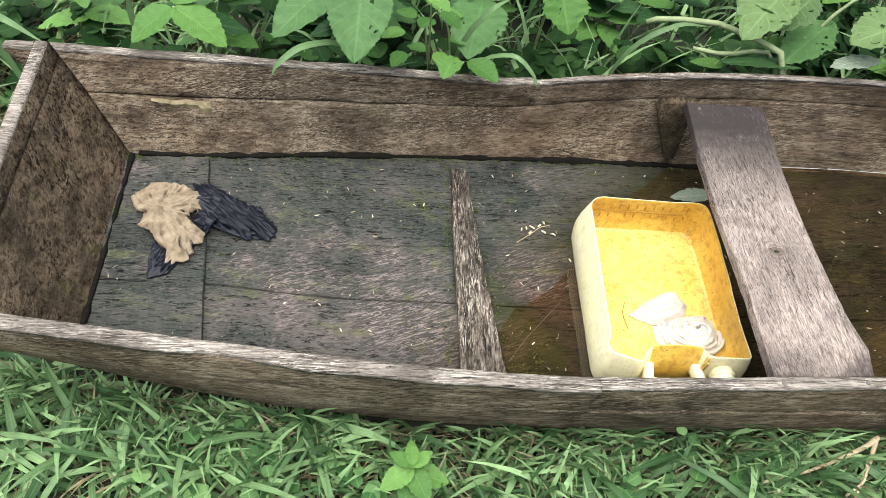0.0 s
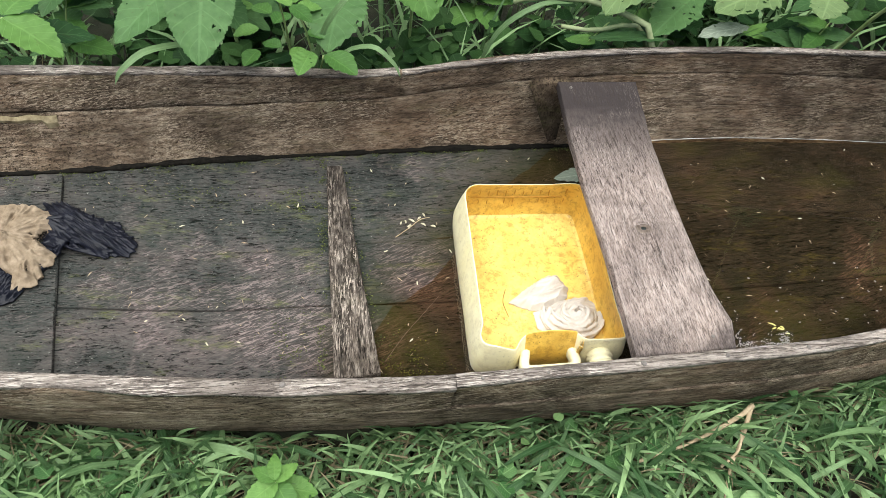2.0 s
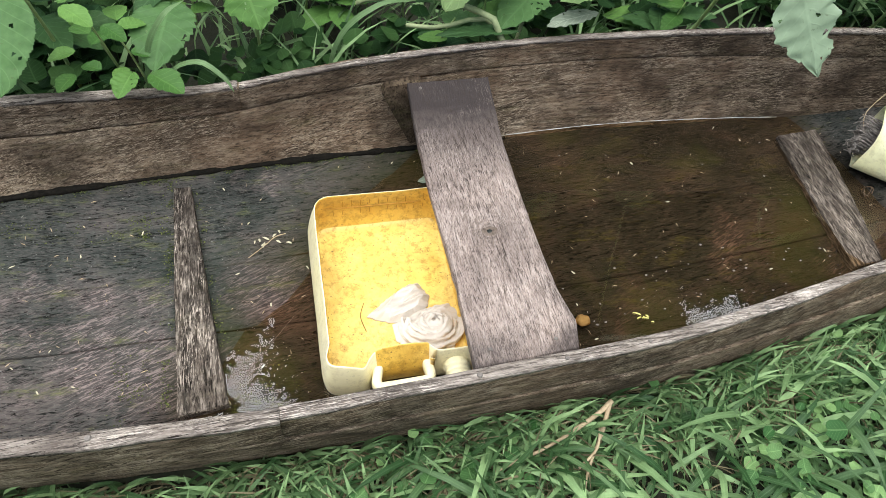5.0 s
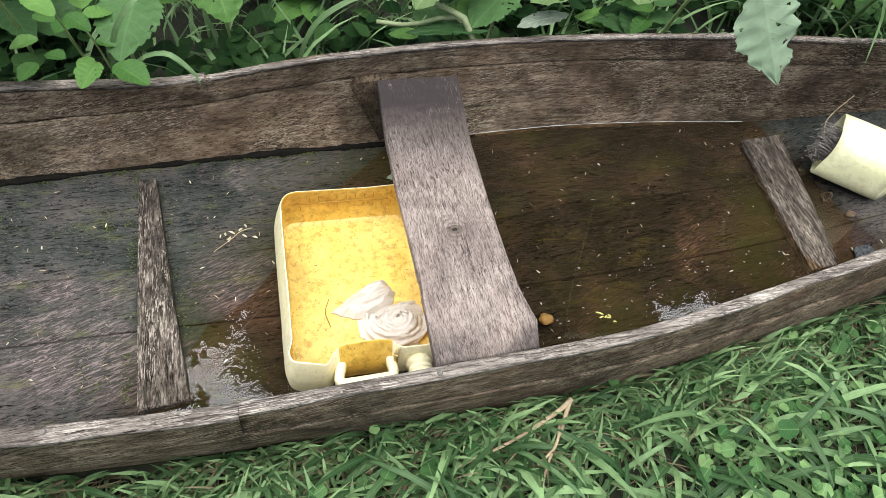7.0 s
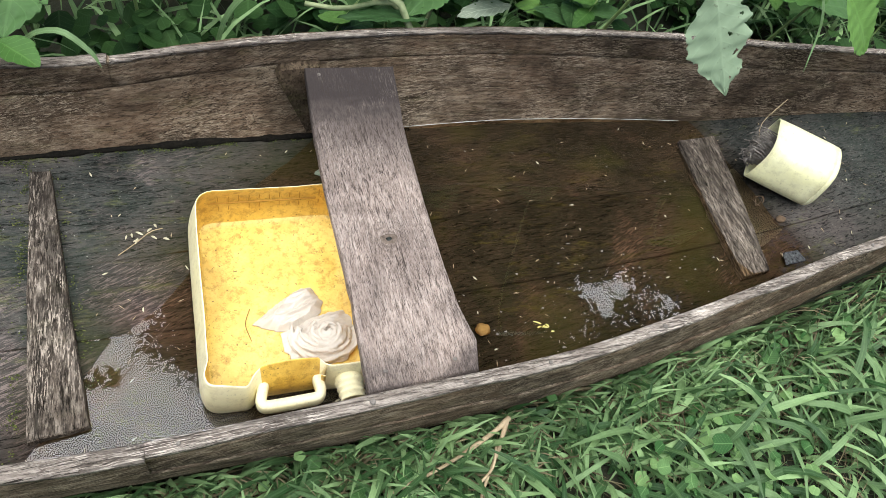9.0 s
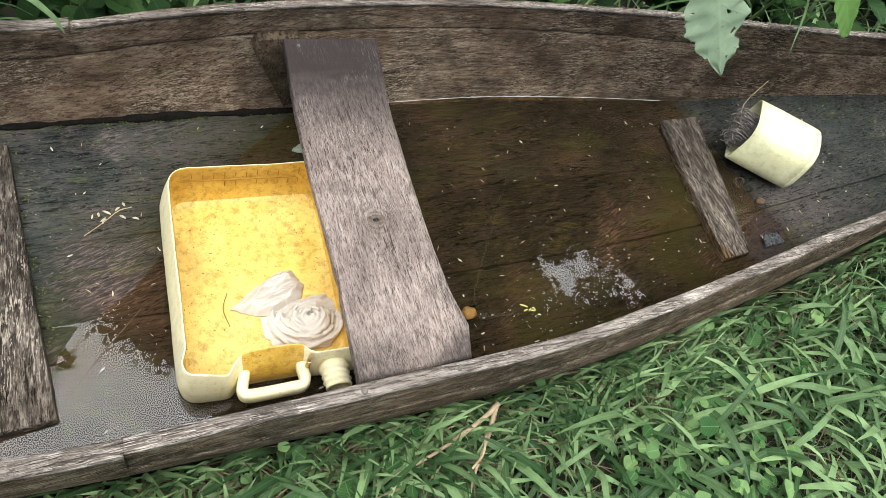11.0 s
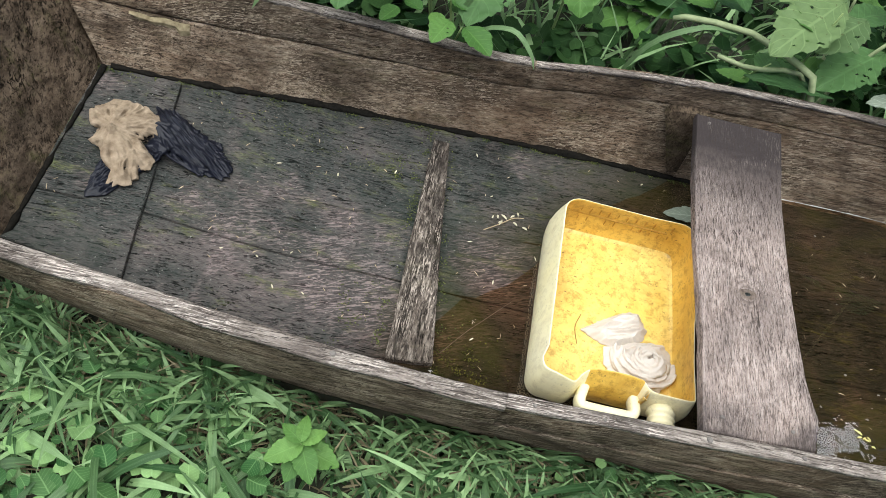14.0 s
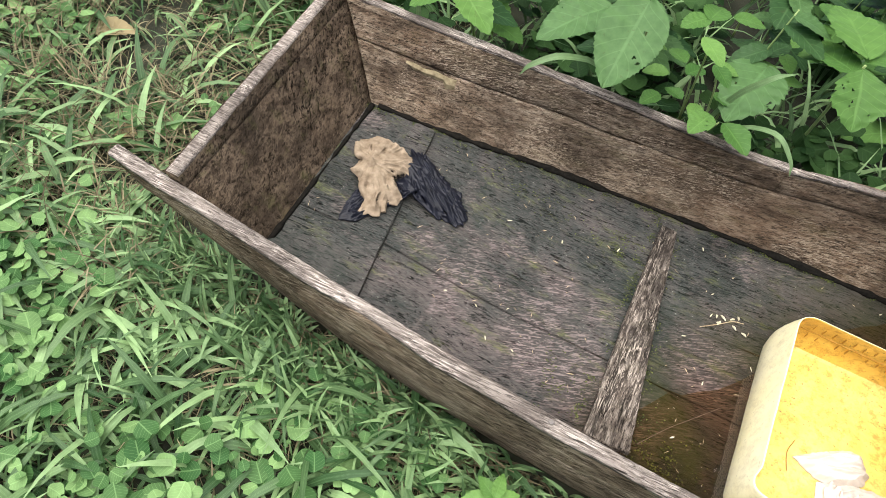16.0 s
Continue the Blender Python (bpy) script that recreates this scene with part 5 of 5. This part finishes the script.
leaf(w4, (0.38, 1.57, 0.50), (0.27, 1.66, 0.47), 0.10, YOUNG, seed=54)
w5 = weed((1.08, 1.58), "sprawling weed with thick pale stems and ragged lobed leaves")
stem(w5, [(0.66, 1.585, 0.41), (0.70, 1.579, 0.43), (0.836, 1.577, 0.432), (0.904, 1.541, 0.431), (0.95, 1.506, 0.43), (0.991, 1.468, 0.425), (1.04, 1.47, 0.30), (1.08, 1.56, 0.07)], 0.0075, 0.009, PALE_STEM)
stem(w5, [(0.773, 1.503, 0.40), (0.856, 1.488, 0.40), (0.981, 1.516, 0.398), (1.05, 1.54, 0.28), (1.08, 1.58, 0.08)], 0.0055, 0.007, PALE_STEM)
stem(w5, [(1.08, 1.56, 0.20), (1.14, 1.60, 0.44), (1.25, 1.62, 0.54), (1.35, 1.545, 0.525)], 0.006, 0.003, PALE_STEM)
stem(w5, [(1.08, 1.56, 0.20), (1.06, 1.64, 0.42), (1.04, 1.64, 0.545)], 0.006, 0.003, PALE_STEM)
for i, (b, t, wd, mat) in enumerate((
        ((1.005, 1.610, 0.54), (0.855, 1.442, 0.48), 0.135, PALE), ((1.071, 1.597, 0.52), (0.965, 1.495, 0.48), 0.11, PALE),
        ((1.170, 1.613, 0.44), (1.009, 1.471, 0.40), 0.12, LEAF), ((1.348, 1.541, 0.52), (1.157, 1.478, 0.47), 0.15, PALE),
        ((1.269, 1.489, 0.42), (1.129, 1.458, 0.41), 0.060, SILVER), ((1.048, 1.462, 0.395), (0.847, 1.478, 0.385), 0.050, LEAF),
        ((1.484, 1.535, 0.50), (1.452, 1.474, 0.46), 0.10, PALE), ((1.26, 1.70, 0.50), (1.32, 1.84, 0.50), 0.17, PALE), ((0.97, 1.70, 0.46), (0.85, 1.80, 0.46), 0.15, PALE))):
    leaf(w5, b, t, wd, mat, seed=60 + i, teeth=9, broad=0.52, droop=0.15, nick=0.06, holes=9 if wd > 0.1 else 2, lobe=0.16)
w6 = weed((1.62, 1.62), "tall weed with a ragged hanging leaf over the boat")
stem(w6, [(1.62, 1.62, 0.10), (1.58, 1.45, 0.50), (1.48, 1.20, 0.78), (1.45, 1.08, 0.77)], 0.006, 0.003)
leaf(w6, (1.435, 1.075, 0.775), (1.525, 0.990, 0.605), 0.125, GREYLEAF, seed=81, teeth=5, broad=0.42, droop=0.05, cup=-0.1, nick=0.05, tilt=0.9, holes=6, lobe=0.34)
leaf(w6, (1.58, 1.48, 0.52), (1.74, 1.58, 0.50), 0.14, PALE, seed=82, teeth=7, nick=0.1)
w7 = weed((2.25, 1.62), "weed with broad ragged leaves above the boat's edge")
stem(w7, [(2.25, 1.62, 0.10), (2.2, 1.50, 0.42), (2.10, 1.36, 0.62)], 0.006, 0.003)
leaf(w7, (2.06, 1.31, 0.62), (2.20, 1.255, 0.49), 0.15, YOUNG, seed=91, tilt=0.6, teeth=9, broad=0.5, nick=0.05, lobe=0.14)
leaf(w7, (2.18, 1.45, 0.50), (2.02, 1.54, 0.46), 0.15, YOUNG, seed=92, teeth=6, nick=0.1)
leaf(w7, (2.2, 1.48, 0.46), (2.42, 1.50, 0.42), 0.15, LEAF, seed=93, teeth=8)
w8 = weed((0.09, 0.45), "small soft-leaved weed among the grass")
stem(w8, [(0.09, 0.45, 0.0), (0.09, 0.452, 0.10), (0.088, 0.455, 0.155)], 0.003, 0.0015)
for i, (a, s, z, wd) in enumerate(((95, 0.05, 0.165, 0.026), (150, 0.05, 0.16, 0.028), (40, 0.05, 0.155, 0.028), (215, 0.07, 0.145, 0.045), (300, 0.07, 0.14, 0.045), (350, 0.075, 0.12, 0.05), (260, 0.065, 0.125, 0.045), (180, 0.06, 0.10, 0.04), (20, 0.06, 0.10, 0.04))):
    c = Vector((0.089, 0.454, z))
    leaf(w8, c, c + Vector((math.cos(radians(a)), math.sin(radians(a)), -0.15)) * s, wd, YOUNG, seed=100 + i, teeth=7)

for i, (x, y, z, a, sz) in enumerate(((0.327, 1.676, 0.45, 200, 0.12), (0.265, 1.729, 0.43, 250, 0.06), (0.258, 1.622, 0.43, 300, 0.06), (0.36, 1.76, 0.50, 160, 0.09), (0.43, 1.81, 0.48, 40, 0.10), (0.30, 1.80, 0.49, 100, 0.09), (0.024, 1.533, 0.50, 230, 0.075), (0.06, 1.60, 0.50, 80, 0.09), (-0.04, 1.64, 0.52, 120, 0.09), (0.14, 1.68, 0.46, 20, 0.08))):
    d = Vector((math.cos(radians(a)), math.sin(radians(a)), -0.15)) * sz
    leaf(w4 if x > 0.2 else w3, Vector((x, y, z)) - d * 0.5, Vector((x, y, z)) + d * 0.5, sz * 0.75, YOUNG, seed=120 + i, teeth=9, broad=0.44, droop=0.15)

# understorey behind the far side: random leafy weeds
rng = random.Random(31)
for i in range(76):
    x, y = rng.uniform(-0.9, 3.3), rng.uniform(1.56, 2.5)
    h = rng.uniform(0.25, 0.5)
    e = weed((x, y), "leafy green weed in the thicket behind the boat", "weeds in the thicket")
    g0 = ground_z(x, y)
    lean = Vector((rng.uniform(-0.08, 0.08), rng.uniform(-0.12, 0.05), 0))
    top = Vector((x, y, g0 + h)) + lean
    stem(e, [(x, y, g0 - 0.01), Vector((x, y, g0 + h * 0.5)) + lean * 0.3, top], 0.004, 0.002)
    for j in range(rng.randint(6, 9)):
        a, f = j * 2.4 + rng.uniform(0, 0.6), rng.uniform(0.45, 1.0)
        b = Vector((x, y, g0)) + (top - Vector((x, y, g0))) * f
        s = rng.uniform(0.08, 0.15)
        reach = b + Vector((math.cos(a), math.sin(a), 0)) * s * 1.1
        if reach.y < far_rim(reach.x) + 0.07:
            continue
        leaf(e, b, b + Vector((math.cos(a), math.sin(a), rng.uniform(-0.35, 0.1))) * s, s * rng.uniform(0.55, 0.75), rng.choice((LEAF, LEAF, YOUNG)), seed=200 + 10 * i + j, teeth=rng.choice((5, 9, 13)))

# ---- grass ----
rng = np.random.default_rng(4)


def in_boat(x, y, margin=0.0):
    if x < -0.64 or x > 3.4:
        return False
    return near_rim(x) + 0.005 - margin < y < far_rim(x) + 0.03 + margin


def hits_hull(x, y, z):
    if x < -0.86 or x > 3.4:
        return False
    if near_floor(x) + 0.03 < y < far_floor(x) - 0.03:
        return True
    if z < floor_c(x) - 0.04 and x < 0.0:
        return False
    q = min(1.0, max(0.0, (z - 0.04) / 0.3))
    near = near_floor(x) + (near_rim(x) - near_floor(x)) * q - 0.036
    far = far_floor(x) + (far_rim(x) - far_floor(x)) * q + 0.036
    return near < y < far


def strip_patch(name, count, boxes, length, width, arch, material, label, category, lift=0.0, segs=5, upright=0.6, hug=False):
    """Many arching blades in one mesh."""
    verts, faces, uv = [], [], []
    areas = np.array([(b[1] - b[0]) * (b[3] - b[2]) * b[4] for b in boxes])
    pick = rng.choice(len(boxes), count, p=areas / areas.sum())
    for k in pick:
        x0, x1, y0, y1, _ = boxes[k]
        x, y = rng.uniform(x0, x1), rng.uniform(y0, y1)
        if hug:
            y = near_floor(x) - 0.032 - 0.16 * rng.random() ** 2
        if hits_hull(x, y, 0.06) and not hug:
            continue
        clump = noise.noise(Vector((x * 3.1, y * 3.1, 8)))
        if rng.random() > 0.76 + 0.7 * clump:
            continue
        ln = rng.uniform(*length) * (0.8 + 0.5 * clump + 0.2)
        wd = rng.uniform(*width)
        a = rng.uniform(0, 2 * math.pi)
        d = np.array((math.cos(a), math.sin(a)))
        s = np.array((-d[1], d[0]))
        up = rng.uniform(upright * 0.5, upright * 1.4)
        bow = rng.uniform(*arch)
        z0 = ground_z(x, y) + lift
        base = len(verts)
        twist = rng.uniform(-0.5, 0.5)
        px, py, pz = x, y, z0
        ang = math.atan2(up, 1.0) + 0.5
        for i in range(segs + 1):
            t = i / segs
            w = wd * (0.35 + 1.0 * t * 2.2 if t < 0.3 else 1.0 - ((t - 0.3) / 0.7) ** 2 * 0.97) * 0.5
            sx, sy, sz = s[0] * w, s[1] * w, twist * w
            verts.append((px - sx, py - sy, pz - sz + 0.18 * w))
            verts.append((px, py, pz))
            verts.append((px + sx, py + sy, pz + sz + 0.18 * w))
            uv += [(t * 0.1, 0.0), (t * 0.1, 0.5), (t * 0.1, 1.0)]
            px += d[0] * math.cos(ang) * ln / segs
            py += d[1] * math.cos(ang) * ln / segs
            pz = max(z0 + 0.004, pz + math.sin(ang) * ln / segs)
            ang -= bow / segs
        if hits_hull(px, py, pz) or hits_hull((px + x) / 2, (py + y) / 2, z0 + 0.4 * ln):
            del verts[base:], uv[base:]
            continue
        for i in range(segs):
            q = base + 3 * i
            faces += [(q, q + 1, q + 4, q + 3), (q + 1, q + 2, q + 5, q + 4)]
    ob = new(name, quads(name, verts, faces, material, uv))
    return tagged(ob, label, category, kind="stuff")


NEAR = (-2.3, 2.8, -0.1, 0.68, 1.3)
LEFT = (-2.5, -0.62, 0.3, 2.4, 0.6)
FAR = (-1.6, 3.7, 1.3, 2.9, 0.9)
WIDE = (-5.0, 6.0, -3.0, 6.0, 0.04)
strip_patch("grass", 34000, [(-6.5, 7.5, -5.0, -0.1, 1.0), (-6.5, 7.5, 2.9, 7.0, 1.0), (-6.5, -2.4, -0.1, 2.9, 1.0), (2.8, 7.5, -0.1, 1.3, 1.0), (3.7, 7.5, 1.3, 2.9, 1.0), (-2.5, -1.5, 2.3, 2.9, 1.0)], (0.10, 0.30), (0.012, 0.030), (0.8, 2.4), GRASS, "meadow grass spreading round the boat", "grass", segs=3)
strip_patch("grass", 19000, [NEAR, LEFT, WIDE], (0.05, 0.15), (0.006, 0.014), (0.8, 2.6), GRASS, "lush green broad-bladed grass round the boat", "grass")
strip_patch("grass", 3600, [NEAR, LEFT], (0.12, 0.26), (0.011, 0.021), (1.2, 2.6), GRASS, "long broad grass blades arching over the turf", "grass")
strip_patch("grass", 6000, [(-1.0, 2.7, 0.38, 0.72, 1.0)], (0.06, 0.15), (0.006, 0.013), (0.5, 1.8), GRASS, "short grass growing against the hull", "grass", upright=1.4, hug=True)
strip_patch("grass", 3300, [FAR], (0.14, 0.36), (0.008, 0.017), (0.6, 2.4), GRASS, "tall shaded grass behind the boat", "grass", upright=1.0)
strip_patch("dry_grass", 12500, [NEAR, (-2.5, -0.62, 0.3, 2.4, 1.6)], (0.04, 0.13), (0.0015, 0.004), (0.2, 1.6), DRY, "dead brown grass matted near the soil", "dry grass", 0.004, 4, 0.25)


strip_patch("dry_grass", 7000, [(-2.5, -0.8, 0.45, 2.4, 1.0)], (0.06, 0.16), (0.0015, 0.0045), (0.3, 1.4), DRY, "dead straw lying through the turf behind the stern", "dry grass", 0.042, 4, 0.22)
strip_patch("dry_grass", 3200, [(-1.0, 2.7, 0.38, 0.72, 1.0)], (0.04, 0.12), (0.002, 0.006), (0.2, 1.4), DRY, "dead straw lying along the hull", "dry grass", 0.02, 4, 0.4, hug=True)


strip_patch("grass", 13000, [NEAR, LEFT], (0.02, 0.055), (0.002, 0.005), (0.3, 1.6), GRASS, "fine short undergrowth in the turf", "grass", segs=3)


def herb_patch(name, count, boxes, size, high, label, sides=9, trefoil=False, material=None):
    """Low round leaves on short stalks, in one mesh."""
    verts, faces, uv = [], [], []
    for _ in range(count):
        x0, x1, y0, y1, _w = boxes[rng.integers(len(boxes))]
        x, y = rng.uniform(x0, x1), rng.uniform(y0, y1)
        if in_boat(x, y, 0.01) or noise.noise(Vector((x * 2.3 + 5, y * 2.3, 2))) < -0.1 + 0.15 * rng.random():
            continue
        r = rng.uniform(*size)
        z = ground_z(x, y) + rng.uniform(*high)
        tilt = Euler((rng.uniform(-0.5, 0.5), rng.uniform(-0.5, 0.5), rng.uniform(0, 6.3))).to_matrix()
        for q in range(3 if trefoil else 1):
            off = Vector((math.cos(2.1 * q) * r, math.sin(2.1 * q) * r, 0)) if trefoil else Vector((0, 0, 0))
            base = len(verts)
            verts.append(tuple(Vector((x, y, z - 0.08 * r)) + tilt @ off))
            uv.append((0.5, 0.5))
            for k in range(sides):
                a = 2 * math.pi * k / sides
                rr = r * (0.75 if k == 0 and not trefoil else 1.0) * (1 + 0.05 * math.sin(5 * a))
                verts.append(tuple(Vector((x, y, z)) + tilt @ (off + Vector((math.cos(a) * rr, math.sin(a) * rr, 0.15 * rr * math.cos(2 * a))))))
                uv.append((0.5 + 0.5 * math.cos(a), 0.5 + 0.5 * math.sin(a)))
            faces += [(base, base + 1 + k, base + 1 + (k + 1) % sides) for k in range(sides)]
    ob = new(name, quads(name, verts, faces, material or HERB, uv))
    return tagged(ob, label, "herbs", kind="stuff")


herb_patch("round_leaf_herb", 4200, [NEAR, LEFT], (0.009, 0.022), (0.035, 0.09), "low round-leaved herbs among the grass", 16)
herb_patch("round_leaf_herb", 600, [(-2.3, -0.5, 0.0, 1.6, 1), (-2.3, 0.4, -0.1, 0.5, 1)], (0.014, 0.025), (0.05, 0.085), "larger round herb leaves over the turf", 18)
herb_patch("clover", 3200, [NEAR, LEFT, FAR], (0.004, 0.008), (0.015, 0.055), "tiny clover-like leaves close to the ground", 7, True)

herb_patch("round_leaf_herb", 5200, [(-1.2, 3.4, 1.42, 2.6, 1)], (0.016, 0.038), (0.02, 0.20), "low round leaves filling the thicket floor", 12, material=SHADED_HERB)

# long grass blades that arch over the far side
for i, (pts, wd) in enumerate((
        ([(-0.95, 1.42, 0.10), (-0.97, 1.40, 0.36), (-0.90, 1.345, 0.43), (-0.79, 1.30, 0.40)], 0.020),
        ([(-0.10, 1.46, 0.10), (-0.12, 1.42, 0.36), (-0.20, 1.33, 0.435), (-0.26, 1.285, 0.415), (-0.28, 1.27, 0.385)], 0.016),
        ([(0.18, 1.46, 0.10), (0.20, 1.42, 0.34), (0.28, 1.37, 0.425), (0.335, 1.34, 0.40), (0.352, 1.325, 0.37)], 0.013),
        ([(0.12, 1.47, 0.10), (0.16, 1.44, 0.38), (0.22, 1.43, 0.50), (0.27, 1.46, 0.52)], 0.014),
        ([(2.25, 1.50, 0.10), (2.20, 1.46, 0.45), (2.12, 1.42, 0.54), (2.05, 1.31, 0.53), (1.97, 1.20, 0.47)], 0.014),
        ([(-0.64, 1.46, 0.10), (-0.63, 1.42, 0.40), (-0.60, 1.38, 0.52)], 0.015),
        ([(0.55, 1.52, 0.10), (0.60, 1.50, 0.36), (0.70, 1.50, 0.46), (0.80, 1.53, 0.45)], 0.014))):
    pts = bend(pts, 16)
    verts, faces, uv = [], [], []
    for k, p in enumerate(pts):
        t = k / 16
        d = (Vector(pts[min(k + 1, 16)]) - Vector(pts[max(k - 1, 0)])).normalized()
        s = d.cross(Vector((0.2, -0.5, 0.85))).normalized() * wd * 0.5 * (0.6 + 0.8 * t if t < 0.5 else 1.0 - ((t - 0.5) / 0.5) ** 2 * 0.95)
        verts += [tuple(Vector(p) - s), tuple(Vector(p) - Vector((0, 0, 0.12 * wd))), tuple(Vector(p) + s)]
        uv += [(t * 0.1, 0.0), (t * 0.1, 0.5), (t * 0.1, 1.0)]
    for k in range(16):
        q = 3 * k
        faces += [(q, q + 1, q + 4, q + 3), (q + 1, q + 2, q + 5, q + 4)]
    e = thing("grass_tuft", (pts[0][0], pts[0][1], ground_z(pts[0][0], pts[0][1])), "long broad grass blade arching beside the boat", "grass", "arching grass blades")
    ob = new("blade", quads("blade", verts, faces, GRASS, uv))
    ob.parent = e
    ob.matrix_local = Matrix.Translation(-Vector(e.location))

# ---- things on the grass ----
branch = thing("dry_branch", (1.0, 0.49, 0.06), "pale dry forked twig lying on the grass", "branch")
part("twig", tube(bend([(0.80, 0.468, 0.104), (0.92, 0.498, 0.114), (1.03, 0.541, 0.124), (1.075, 0.566, 0.129)], 12), [0.0035] * 6 + [0.005] * 4 + [0.006] * 3, 7), TWIG, branch, shade=True)
part("twig", tube(bend([(1.07, 0.562, 0.129), (1.035, 0.506, 0.119), (0.985, 0.436, 0.109), (0.96, 0.386, 0.104)], 12), [0.005] * 5 + [0.003] * 8, 7), TWIG, branch, shade=True)
part("twig", tube(bend([(1.035, 0.521, 0.124), (1.015, 0.476, 0.119), (0.97, 0.446, 0.109)], 8), 0.003, 6), TWIG, branch, shade=True)
for i, (x, y, s, a) in enumerate(((-1.51, 1.10, 0.11, 40), (-1.14, 0.85, 0.06, 200))):
    e = thing("dead_leaf", (x, y, 0.04), "curled tan dead leaf on the grass", "leaf", "fallen leaves")
    me_leaf = leaf(e, (x, y, 0.06), (x + s * math.cos(radians(a)), y + s * math.sin(radians(a)), 0.055), s * 0.8, TAN_LEAF, seed=300 + i, cup=0.6, teeth=5)
e = thing("fallen_leaf", (0.83, 1.265, 0.08), "grey-green fallen leaf on the wet floor beside the canister", "leaf", "fallen leaves")
leaf(e, (0.90, 1.285, 0.082), (0.780, 1.262, 0.084), 0.052, SILVER, seed=310, teeth=5, droop=0.02)

# ---- a tree beyond the weeds, mirrored in the water ----
tree = thing("tree", (3.7, 6.1, 0.0), "tall leafy tree standing behind the thicket", "tree")
trunk_line = [(3.7, 6.1, -0.1), (3.65, 6.0, 3.0), (3.5, 5.8, 5.4), (3.4, 5.6, 7.4)]
part("trunk", tube(bend(trunk_line, 16), [0.24 - 0.012 * i for i in range(17)], 10), BARK, tree, shade=True)
rngt = random.Random(77)
for end in ((-1.0, 5.0, 6.9), (-0.2, 4.7, 7.0), (0.6, 4.0, 6.8), (0.4, 6.0, 7.2), (1.6, 3.2, 6.8), (2.2, 4.6, 7.2), (2.6, 2.6, 6.9), (3.6, 3.4, 7.2), (4.6, 2.7, 6.8), (5.2, 5.4, 7.1), (6.0, 3.2, 6.8), (6.8, 5.2, 7.2), (7.6, 4.6, 6.9), (8.2, 6.6, 7.1), (5.6, 7.6, 7.3), (2.4, 8.0, 7.2), (-0.6, 7.2, 7.0)):
    s = Vector((3.55, 5.85, rngt.uniform(3.8, 5.6)))
    part("limb", tube(bend([s, (s + Vector(end)) / 2 + Vector((0, 0, 0.5)), Vector(end)], 10), [0.075 - 0.0065 * i for i in range(11)], 7), BARK, tree, shade=True)
fringe = smooth([(-3.0, 4.0), (-1.0, 3.9), (-0.3, 3.8), (0.1, 3.55), (0.5, 3.35), (0.9, 2.6), (1.4, 2.0), (9.0, 2.0)])


def crown_cover(x, y, z=7.0):
    """How closely the leaves stand: thin at the fringe, with a few slanting openings towards the sky."""
    x, y = 1.3 + (x - 1.3) * 7.0 / z, 0.85 + (y - 0.85) * 7.0 / z
    d = min(1.0, max(0.0, (y - fringe(x)) / (1.2 if x < 0.4 else 0.6) + 0.15))
    for gx, gy, gr in ((5.85, 4.15, 0.58), (7.1, 3.85, 0.42), (6.45, 4.35, 0.36), (5.2, 3.55, 0.24), (-0.3, 5.05, 0.3), (-0.75, 4.6, 0.25)):
        d *= 1 - min(0.98, max(0.4, 0.92 + 0.8 * noise.noise(Vector((x * 3.6, y * 3.6, 11))))) * math.exp(-(((x - gx) ** 2 + (y - gy) ** 2) / gr ** 2) ** 1.5)
    return d


verts, faces, uv = [], [], []
for _ in range(2600):
    cx, cy = rngt.uniform(-2.6, 9.2), rngt.uniform(1.9, 9.2)
    cover = crown_cover(cx, cy)
    if cy < fringe(cx) - 0.2 or 0.5 + 0.75 * noise.noise(Vector((cx * 1.5, cy * 1.5, 4))) > 0.15 + 0.95 * cover:
        continue
    cc = Vector((cx, cy, 7.0 + rngt.gauss(0, 0.25)))
    big = 1.7 if cover > 0.95 else 1.0
    spread = 0.17 if cover > 0.95 else 0.12
    for q in range(44):
        p = cc + Vector((rngt.gauss(0, spread), rngt.gauss(0, spread), rngt.gauss(0, 0.14)))
        if crown_cover(p.x, p.y, p.z) < 0.22 * rngt.random() + 0.02:
            continue
        a, s = rngt.uniform(0, 6.28), rngt.uniform(0.035, 0.065) * big
        d = Vector((math.cos(a), math.sin(a), rngt.uniform(-0.6, 0.4))) * s
        w = Vector((-math.sin(a), math.cos(a), rngt.uniform(-0.4, 0.4))) * s * 0.45
        base = len(verts)
        verts += [tuple(v) for v in (p - d, p - w, p + d, p + w)]
        uv += [(0, 0.5), (0.5, 0), (1, 0.5), (0.5, 1)]
        faces.append((base, base + 1, base + 2, base + 3))
crown = new("crown", quads("crown", verts, faces, CROWN, uv))
crown.parent = tree
crown.matrix_local = Matrix.Translation(-Vector(tree.location))
